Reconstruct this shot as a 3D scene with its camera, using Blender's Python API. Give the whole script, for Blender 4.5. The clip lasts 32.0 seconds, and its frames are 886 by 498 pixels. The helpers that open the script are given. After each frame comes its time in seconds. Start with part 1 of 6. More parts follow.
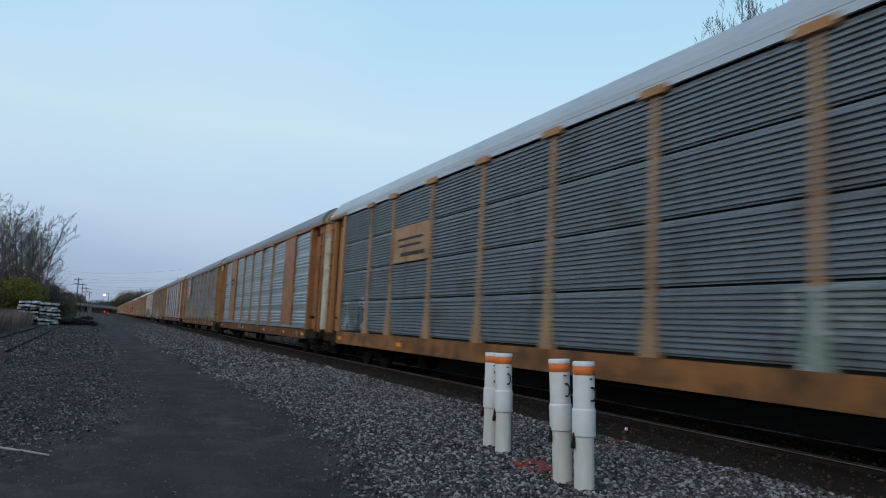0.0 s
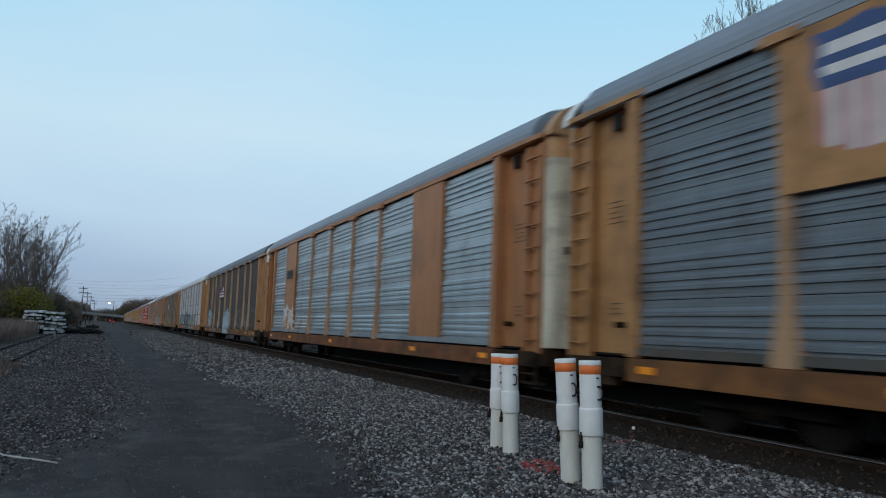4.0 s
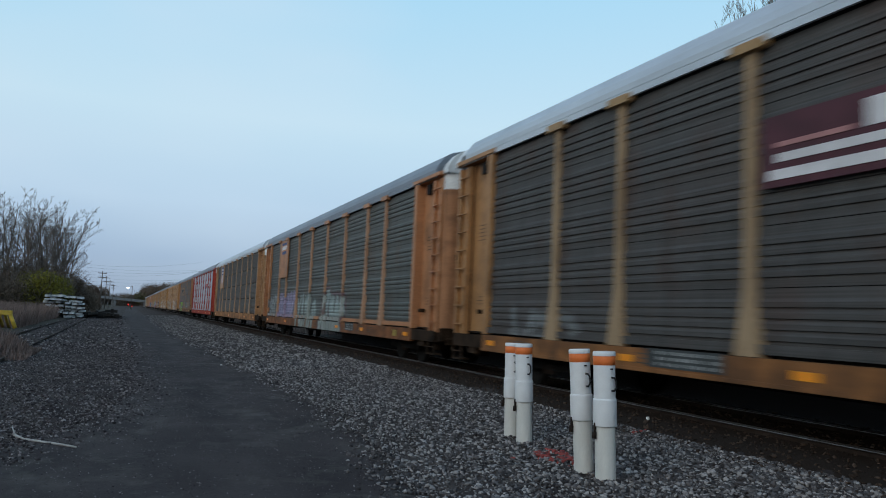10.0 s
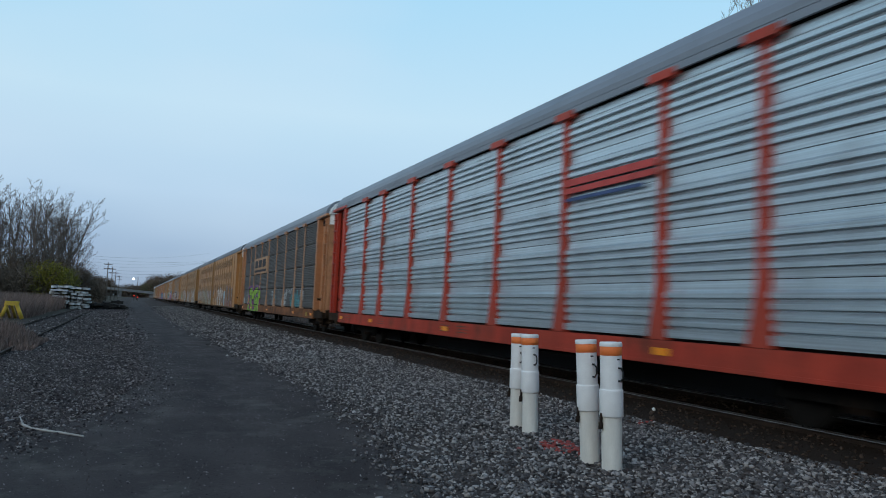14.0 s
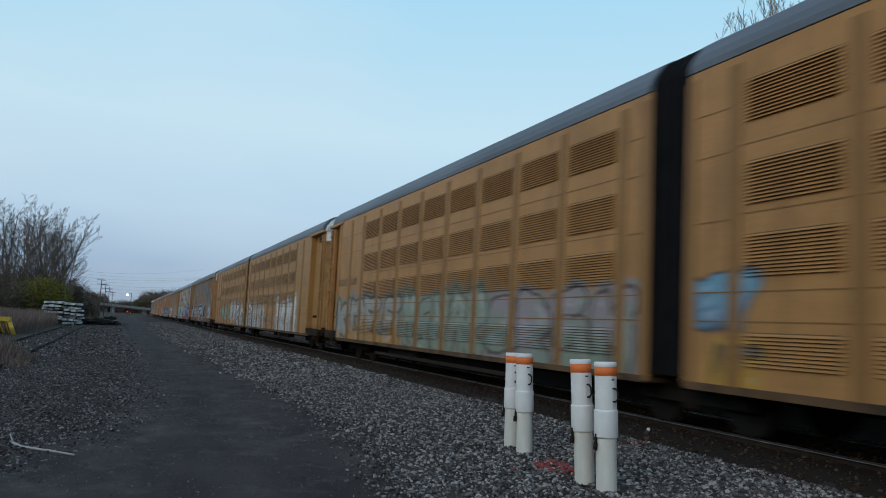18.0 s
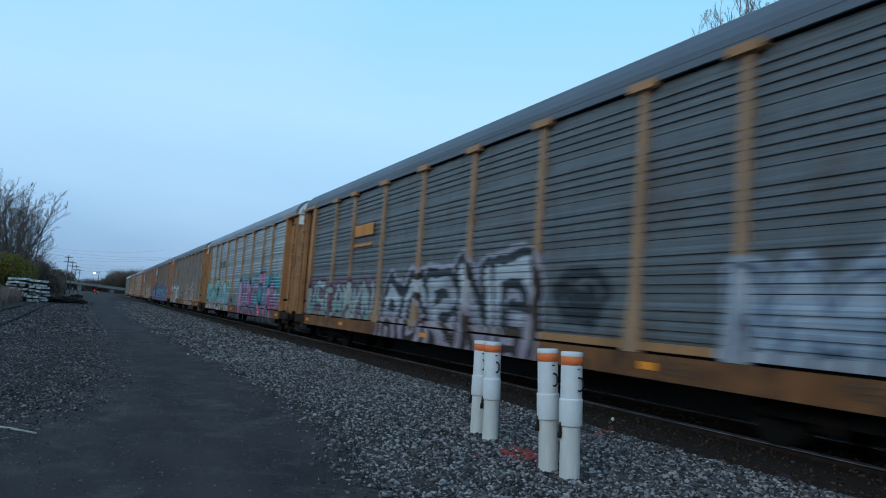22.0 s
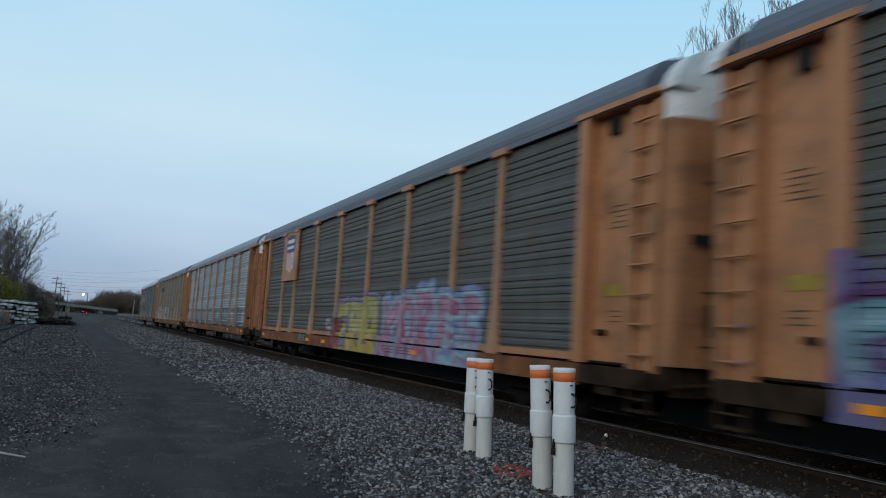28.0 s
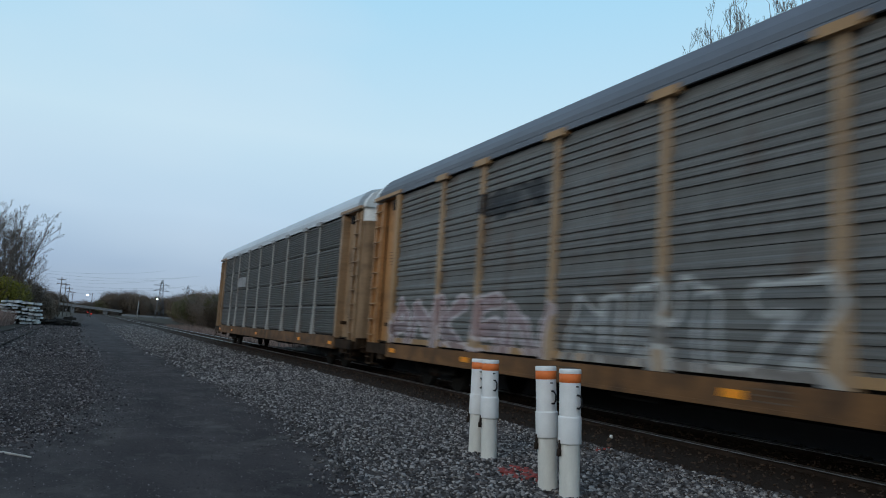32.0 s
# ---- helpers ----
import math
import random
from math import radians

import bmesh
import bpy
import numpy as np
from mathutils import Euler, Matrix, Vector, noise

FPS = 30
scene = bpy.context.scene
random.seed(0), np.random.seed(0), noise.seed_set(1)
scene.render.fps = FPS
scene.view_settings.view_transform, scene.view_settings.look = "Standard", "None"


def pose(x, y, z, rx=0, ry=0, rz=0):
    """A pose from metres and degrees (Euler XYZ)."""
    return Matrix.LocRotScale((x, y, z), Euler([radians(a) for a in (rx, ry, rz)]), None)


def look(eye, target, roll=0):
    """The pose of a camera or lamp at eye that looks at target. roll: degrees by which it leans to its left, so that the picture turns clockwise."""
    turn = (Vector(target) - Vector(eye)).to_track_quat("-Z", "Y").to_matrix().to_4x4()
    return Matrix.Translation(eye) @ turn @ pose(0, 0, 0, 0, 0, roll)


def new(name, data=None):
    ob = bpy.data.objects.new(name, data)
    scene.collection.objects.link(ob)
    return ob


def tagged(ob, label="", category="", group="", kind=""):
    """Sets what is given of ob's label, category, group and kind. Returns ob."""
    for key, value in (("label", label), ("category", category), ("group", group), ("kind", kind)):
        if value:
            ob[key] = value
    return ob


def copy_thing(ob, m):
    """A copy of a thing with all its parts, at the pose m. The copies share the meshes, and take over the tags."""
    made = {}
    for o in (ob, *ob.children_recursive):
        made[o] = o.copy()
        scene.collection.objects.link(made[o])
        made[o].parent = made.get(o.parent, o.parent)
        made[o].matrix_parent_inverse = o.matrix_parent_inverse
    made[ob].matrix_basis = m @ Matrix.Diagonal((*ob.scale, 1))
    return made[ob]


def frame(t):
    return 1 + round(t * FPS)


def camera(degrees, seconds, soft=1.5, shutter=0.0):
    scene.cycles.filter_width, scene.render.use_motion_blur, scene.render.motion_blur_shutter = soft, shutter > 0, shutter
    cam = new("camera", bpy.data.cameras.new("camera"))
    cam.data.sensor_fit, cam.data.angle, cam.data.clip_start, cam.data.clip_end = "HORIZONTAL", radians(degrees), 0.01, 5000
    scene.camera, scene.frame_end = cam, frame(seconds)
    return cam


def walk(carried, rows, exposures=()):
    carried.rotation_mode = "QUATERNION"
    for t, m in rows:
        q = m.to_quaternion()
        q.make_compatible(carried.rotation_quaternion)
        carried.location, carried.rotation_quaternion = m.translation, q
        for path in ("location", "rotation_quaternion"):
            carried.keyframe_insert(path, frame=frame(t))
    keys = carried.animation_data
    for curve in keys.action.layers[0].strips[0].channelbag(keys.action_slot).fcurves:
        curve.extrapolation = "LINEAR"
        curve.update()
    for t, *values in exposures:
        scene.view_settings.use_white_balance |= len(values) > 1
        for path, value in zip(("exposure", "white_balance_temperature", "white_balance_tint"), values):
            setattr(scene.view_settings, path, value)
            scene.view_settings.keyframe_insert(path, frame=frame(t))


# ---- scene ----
# Rail-side dusk: a train of closed auto carriers passes a gravel service road.
# x to the right across the track, y along the track away from the eye, z up.
cam = camera(60.0, 32.0, soft=1.0, shutter=0.42)
ROWS = [
    (0, 0.003, 0.002, 1.696, -23.62, 5.94, -2.92),
    (0.5, 0.004, 0.007, 1.688, -23.38, 6.69, -1.82),
    (1, 0.018, 0.006, 1.686, -23.20, 7.54, -1.99),
    (1.5, 0.004, 0.015, 1.690, -23.07, 7.11, -1.65),
    (2, 0.001, 0.009, 1.686, -23.03, 7.53, -1.75),
    (2.5, 0.011, -0.014, 1.688, -24.13, 5.75, -2.47),
    (3, 0.011, -0.012, 1.687, -24.11, 5.51, -2.98),
    (3.5, -0.003, 0.003, 1.680, -23.17, 5.55, -2.18),
    (5.5, 0.018, -0.005, 1.689, -23.90, 7.98, -1.31),
    (6, 0.039, -0.010, 1.686, -23.38, 7.05, -1.98),
    (6.5, 0.017, 0.025, 1.687, -22.04, 7.15, -1.58),
    (7, 0.007, 0.021, 1.684, -22.10, 7.12, -1.85),
    (7.5, 0.026, -0.005, 1.699, -22.68, 5.10, -2.59),
    (8, 0.019, 0.041, 1.683, -21.87, 4.74, -2.09),
    (8.5, 0.008, 0.020, 1.692, -22.38, 4.80, -1.41),
    (9, 0.006, -0.010, 1.695, -22.41, 4.99, -1.95),
    (9.5, 0.004, 0.006, 1.698, -22.21, 5.00, -2.41),
    (10, 0.008, 0.001, 1.707, -22.12, 5.13, -2.46),
    (10.5, -0.004, -0.000, 1.693, -22.91, 4.96, -2.76),
    (11, -0.005, 0.008, 1.696, -22.77, 5.08, -2.59),
    (11.5, -0.005, 0.006, 1.687, -23.13, 5.53, -2.64),
    (12, 0.000, 0.001, 1.694, -22.52, 5.01, -2.79),
    (12.5, -0.003, 0.004, 1.691, -22.69, 5.38, -3.00),
    (13, -0.003, 0.011, 1.693, -21.83, 5.34, -2.53),
    (13.5, 0.012, -0.020, 1.705, -21.86, 4.41, -2.65),
    (14, 0.000, 0.024, 1.693, -21.77, 4.49, -2.54),
    (14.5, -0.003, 0.032, 1.694, -21.49, 5.00, -2.06),
    (16.5, -0.001, -0.004, 1.714, -23.39, 6.10, -3.17),
    (17, 0.019, -0.049, 1.718, -23.67, 5.96, -3.51),
    (17.5, -0.013, 0.022, 1.704, -22.11, 5.75, -2.86),
    (18, -0.003, 0.022, 1.710, -22.18, 5.80, -2.82),
    (18.5, -0.001, 0.029, 1.704, -22.47, 5.52, -2.94),
    (19, 0.003, 0.006, 1.712, -22.88, 5.39, -3.14),
    (19.5, 0.000, -0.013, 1.716, -24.25, 5.61, -3.82),
    (20, -0.004, 0.002, 1.707, -24.11, 5.91, -3.33),
    (20.5, -0.007, -0.011, 1.705, -24.43, 6.05, -3.54),
    (21, -0.007, 0.011, 1.707, -24.21, 6.21, -3.62),
    (21.5, 0.008, -0.001, 1.707, -24.52, 5.46, -3.99),
    (22, 0.004, -0.006, 1.708, -24.33, 4.97, -4.22),
    (22.5, -0.002, 0.014, 1.703, -23.84, 5.21, -3.47),
    (23, -0.003, 0.009, 1.699, -23.97, 5.32, -3.37),
    (23.5, 0.001, -0.016, 1.712, -24.79, 5.04, -3.96),
    (24, -0.006, 0.004, 1.699, -24.15, 5.56, -2.97),
    (24.5, -0.000, -0.009, 1.708, -24.69, 5.90, -3.33),
    (25, 0.016, -0.064, 1.722, -25.33, 6.08, -3.92),
    (25.5, -0.019, 0.005, 1.704, -23.77, 6.29, -3.26),
    (27.5, -0.018, 0.011, 1.706, -24.41, 5.98, -3.00),
    (28, -0.010, -0.018, 1.710, -24.97, 6.30, -3.56),
    (28.5, -0.022, -0.015, 1.714, -24.66, 5.74, -3.89),
    (29, -0.014, -0.002, 1.707, -24.62, 6.20, -3.31),
    (29.5, -0.011, -0.041, 1.715, -25.59, 6.22, -3.68),
    (30, -0.021, -0.007, 1.707, -24.98, 6.04, -3.96),
    (30.5, -0.022, -0.005, 1.706, -25.19, 6.41, -3.62),
    (31, -0.016, -0.022, 1.707, -25.37, 6.66, -3.82),
    (31.5, -0.010, -0.008, 1.708, -24.97, 6.16, -4.34),
    (32, -0.020, 0.000, 1.705, -24.69, 6.37, -3.64),]
walk(cam, [(t, pose(x, y, z, 90 + pitch, roll, yaw)) for t, x, y, z, yaw, pitch, roll in ROWS],
     exposures=[(0, 0, 6680, 12), (1, 0, 6800, 12), (2, 0, 6650, 10), (3, 0, 6620, 9), (6, 0, 6620, 10), (7, 0, 6500, 8), (9, 0, 6580, 10), (10, 0, 6650, 10), (13, 0, 6640, 9), (14, 0, 6470, 9), (17, 0, 7050, 11), (18, 0, 6700, 8), (19, 0, 6300, 6),
                (21, 0, 5850, 5), (22, 0, 5580, 2), (23, 0, 5830, 2), (24, 0, 6220, 8), (25, 0, 6780, 10), (28, 0, 6650, 10), (32, 0, 6680, 10)])

# ---- light: clear sky after sunset, afterglow behind the viewer ----
world = bpy.data.worlds.new("dusk")
scene.world = world
world.use_nodes = True
wn, wl = world.node_tree.nodes, world.node_tree.links
wn.clear()
w_out, w_bg = wn.new("ShaderNodeOutputWorld"), wn.new("ShaderNodeBackground")
w_sky = wn.new("ShaderNodeTexSky")
w_sky.sky_type = "NISHITA"
w_sky.sun_disc = False
SUN_ELEVATION, SUN_ROTATION = radians(22.6), radians(241.2)
w_sky.sun_elevation, w_sky.sun_rotation = SUN_ELEVATION, SUN_ROTATION
w_co, w_sep, w_ramp = wn.new("ShaderNodeTexCoord"), wn.new("ShaderNodeSeparateXYZ"), wn.new("ShaderNodeValToRGB")
wl.new(w_co.outputs["Generated"], w_sep.inputs[0])
wl.new(w_sep.outputs["Z"], w_ramp.inputs[0])
SKY = [(0.0, (0.19, 0.275, 0.42)), (0.06, (0.255, 0.380, 0.575)), (0.13, (0.425, 0.590, 0.770)), (0.24, (0.515, 0.72, 0.86)),
       (0.42, (0.37, 0.67, 0.89)), (0.56, (0.31, 0.60, 0.85)), (0.72, (0.17, 0.36, 0.60)), (1.0, (0.09, 0.20, 0.38))]
while len(w_ramp.color_ramp.elements) < len(SKY):
    w_ramp.color_ramp.elements.new(0.5)
for el, (p, c) in zip(w_ramp.color_ramp.elements, SKY):
    el.position, el.color = p, (*c, 1)
# thin high cloud
w_map, w_noise, w_cr, w_mix = wn.new("ShaderNodeMapping"), wn.new("ShaderNodeTexNoise"), wn.new("ShaderNodeMapRange"), wn.new("ShaderNodeMix")
w_map.inputs["Scale"].default_value = (1.6, 1.6, 4.5)
w_map.inputs["Location"].default_value = (0.35, 0.1, 0.55)
w_noise.inputs["Scale"].default_value, w_noise.inputs["Detail"].default_value, w_noise.inputs["Roughness"].default_value = 1.1, 3.0, 0.42
wl.new(w_co.outputs["Generated"], w_map.inputs[0])
wl.new(w_map.outputs[0], w_noise.inputs["Vector"])
w_cr.inputs["From Min"].default_value, w_cr.inputs["From Max"].default_value = 0.42, 0.72
w_cr.inputs["To Max"].default_value = 0.55
wl.new(w_noise.outputs["Fac"], w_cr.inputs["Value"])
w_mix.data_type = "RGBA"
w_mix.inputs[7].default_value = (0.62, 0.74, 0.86, 1)
wl.new(w_cr.outputs[0], w_mix.inputs[0])
wl.new(w_ramp.outputs[0], w_mix.inputs[6])
# a share of the physical sky
w_mul, w_add = wn.new("ShaderNodeMix"), wn.new("ShaderNodeMix")
for n_, kind_ in ((w_mul, "MULTIPLY"), (w_add, "ADD")):
    n_.data_type, n_.blend_type = "RGBA", kind_
    n_.inputs[0].default_value = 1.0
w_mul.inputs[7].default_value = (0.012, 0.012, 0.012, 1)
wl.new(w_sky.outputs[0], w_mul.inputs[6])
wl.new(w_mul.outputs[2], w_add.inputs[6])
wl.new(w_mix.outputs[2], w_add.inputs[7])
wl.new(w_add.outputs[2], w_bg.inputs[0])
w_bg.inputs[1].default_value = 1.0
wl.new(w_bg.outputs[0], w_out.inputs[0])
sun = new("sun", bpy.data.lights.new("sun", "SUN"))
sun.data.energy, sun.data.angle, sun.data.color = 0.80, radians(40), (1.0, 0.89, 0.78)
sun.matrix_world = look((-40, -22, 19), (0, 0, 0))


# ---- materials ----
def mat(name, color, rough=0.8, metal=0.0, vary=0.25, scale=3.0, fine=40.0, bump=0.15, tint=None, stretch=(1, 1, 1), spec=0.4):
    """A surface with stains at two sizes and a fine relief."""
    m = bpy.data.materials.new(name)
    m.use_nodes = True
    n, l = m.node_tree.nodes, m.node_tree.links
    b = n["Principled BSDF"]
    co, mp = n.new("ShaderNodeTexCoord"), n.new("ShaderNodeMapping")
    mp.inputs["Scale"].default_value = stretch
    l.new(co.outputs["Object"], mp.inputs[0])
    big, small = n.new("ShaderNodeTexNoise"), n.new("ShaderNodeTexNoise")
    for q, s, dt in ((big, scale, 6.0), (small, fine, 3.0)):
        q.inputs["Scale"].default_value, q.inputs["Detail"].default_value = s, dt
        l.new(mp.outputs[0], q.inputs["Vector"])
    dark = [c * (1 - vary) for c in color]
    light = [min(1, c * (1 + vary)) for c in (tint or color)]
    r1 = n.new("ShaderNodeMix")
    r1.data_type = "RGBA"
    r1.inputs[6].default_value, r1.inputs[7].default_value = (*dark, 1), (*light, 1)
    rr = n.new("ShaderNodeMapRange")
    rr.inputs["From Min"].default_value, rr.inputs["From Max"].default_value = 0.3, 0.7
    l.new(big.outputs["Fac"], rr.inputs["Value"])
    l.new(rr.outputs[0], r1.inputs[0])
    r2 = n.new("ShaderNodeMix")
    r2.data_type, r2.blend_type = "RGBA", "MULTIPLY"
    r2.inputs[0].default_value = 1.0
    fr = n.new("ShaderNodeMapRange")
    fr.inputs["To Min"].default_value, fr.inputs["To Max"].default_value = 1 - vary, 1 + vary
    l.new(small.outputs["Fac"], fr.inputs["Value"])
    l.new(r1.outputs[2], r2.inputs[6])
    l.new(fr.outputs[0], r2.inputs[7])
    l.new(r2.outputs[2], b.inputs["Base Color"])
    b.inputs["Roughness"].default_value, b.inputs["Metallic"].default_value = rough, metal
    b.inputs["Specular IOR Level"].default_value = spec
    if bump:
        bp = n.new("ShaderNodeBump")
        bp.inputs["Strength"].default_value, bp.inputs["Distance"].default_value = bump, 0.02
        l.new(small.outputs["Fac"], bp.inputs["Height"])
        l.new(bp.outputs[0], b.inputs["Normal"])
    return m


def island_mat(name, lo, hi, rough=0.9, mid=None):
    """For heaps of many pieces: each piece its own shade."""
    m = mat(name, lo, rough, vary=0.2, fine=60, bump=0.3, spec=0.15)
    n, l = m.node_tree.nodes, m.node_tree.links
    b = n["Principled BSDF"]
    g, r = n.new("ShaderNodeNewGeometry"), n.new("ShaderNodeValToRGB")
    r.color_ramp.elements[0].color, r.color_ramp.elements[1].color = (*lo, 1), (*hi, 1)
    if mid:
        e = r.color_ramp.elements.new(0.6)
        e.color = (*mid, 1)
    l.new(g.outputs["Random Per Island"], r.inputs[0])
    l.new(r.outputs[0], b.inputs["Base Color"])
    return m


def glow(name, color, strength):
    m = bpy.data.materials.new(name)
    m.use_nodes = True
    b = m.node_tree.nodes["Principled BSDF"]
    b.inputs["Base Color"].default_value = (*color, 1)
    b.inputs["Emission Color"].default_value, b.inputs["Emission Strength"].default_value = (*color, 1), strength
    return m


def math_node(n, l, op, a, b=None):
    q = n.new("ShaderNodeMath")
    q.operation = op
    for i, v in enumerate((a, b)):
        if v is None:
            continue
        if isinstance(v, (int, float)):
            q.inputs[i].default_value = v
        else:
            l.new(v, q.inputs[i])
    return q.outputs[0]


ART = {}
# letter forms for sprayed pieces: strokes on a grid of 4 by 4, each stroke two points
STROKES = {"A": "0013 1324 2443 4340 0242", "B": "0004 0434 3432 3202 3241 4100", "C": "4334 3414 1403 0301 0110 1030 3041", "D": "0004 0424 2442 4220 2000", "E": "4404 0400 0040 0232",
           "F": "4404 0400 0232", "G": "4334 3404 0400 0040 4042 4222", "H": "0004 4044 0242", "I": "2024", "J": "0434 3431 3110 1001", "K": "0004 4402 0240", "L": "0400 0040", "M": "0004 0422 2244 4440", "N": "0004 0440 4044",
           "O": "1003 0314 1434 3443 4330 3010", "P": "0004 0434 3442 4202", "R": "0004 0434 3443 4302 0240", "S": "4434 3404 0402 0242 4240 4000", "T": "0444 2420", "U": "0401 0110 1030 3041 4144", "V": "0420 2044",
           "W": "0410 1022 2230 3044", "X": "0044 0440", "Y": "0422 4422 2220", "Z": "0444 4400 0040"}


def stroke_group():
    """Distance from a point to a stroke, blended with the distance so far."""
    g = bpy.data.node_groups.get("stroke_distance")
    if g:
        return g
    g = bpy.data.node_groups.new("stroke_distance", "ShaderNodeTree")
    for name_, kind_ in (("P", "NodeSocketVector"), ("A", "NodeSocketVector"), ("D", "NodeSocketVector"), ("N", "NodeSocketVector"), ("So Far", "NodeSocketFloat")):
        g.interface.new_socket(name_, in_out="INPUT", socket_type=kind_)
    g.interface.new_socket("Distance", in_out="OUTPUT", socket_type="NodeSocketFloat")
    n, l = g.nodes, g.links
    a, b = n.new("NodeGroupInput"), n.new("NodeGroupOutput")
    sub, dot, foot, far = (n.new("ShaderNodeVectorMath") for _ in range(4))
    sub.operation, dot.operation, foot.operation, far.operation = "SUBTRACT", "DOT_PRODUCT", "MULTIPLY_ADD", "DISTANCE"
    lim, low, one_by_one = n.new("ShaderNodeClamp"), n.new("ShaderNodeMath"), n.new("ShaderNodeVectorMath")
    one_by_one.operation = "MULTIPLY_ADD"
    one_by_one.inputs[1].default_value = (1e-7, 1e-7, 1e-7)
    l.new(a.outputs["So Far"], one_by_one.inputs[0])
    l.new(a.outputs["P"], one_by_one.inputs[2])
    low.operation = "SMOOTH_MIN"
    low.inputs[2].default_value = 0.06
    l.new(one_by_one.outputs[0], sub.inputs[0])
    l.new(a.outputs["A"], sub.inputs[1])
    l.new(sub.outputs[0], dot.inputs[0])
    l.new(a.outputs["N"], dot.inputs[1])
    l.new(dot.outputs["Value"], lim.inputs[0])
    l.new(lim.outputs[0], foot.inputs[0])
    l.new(a.outputs["D"], foot.inputs[1])
    l.new(a.outputs["A"], foot.inputs[2])
    l.new(one_by_one.outputs[0], far.inputs[0])
    l.new(foot.outputs[0], far.inputs[1])
    l.new(far.outputs["Value"], low.inputs[0])
    l.new(a.outputs["So Far"], low.inputs[1])
    l.new(low.outputs[0], b.inputs[0])
    return g


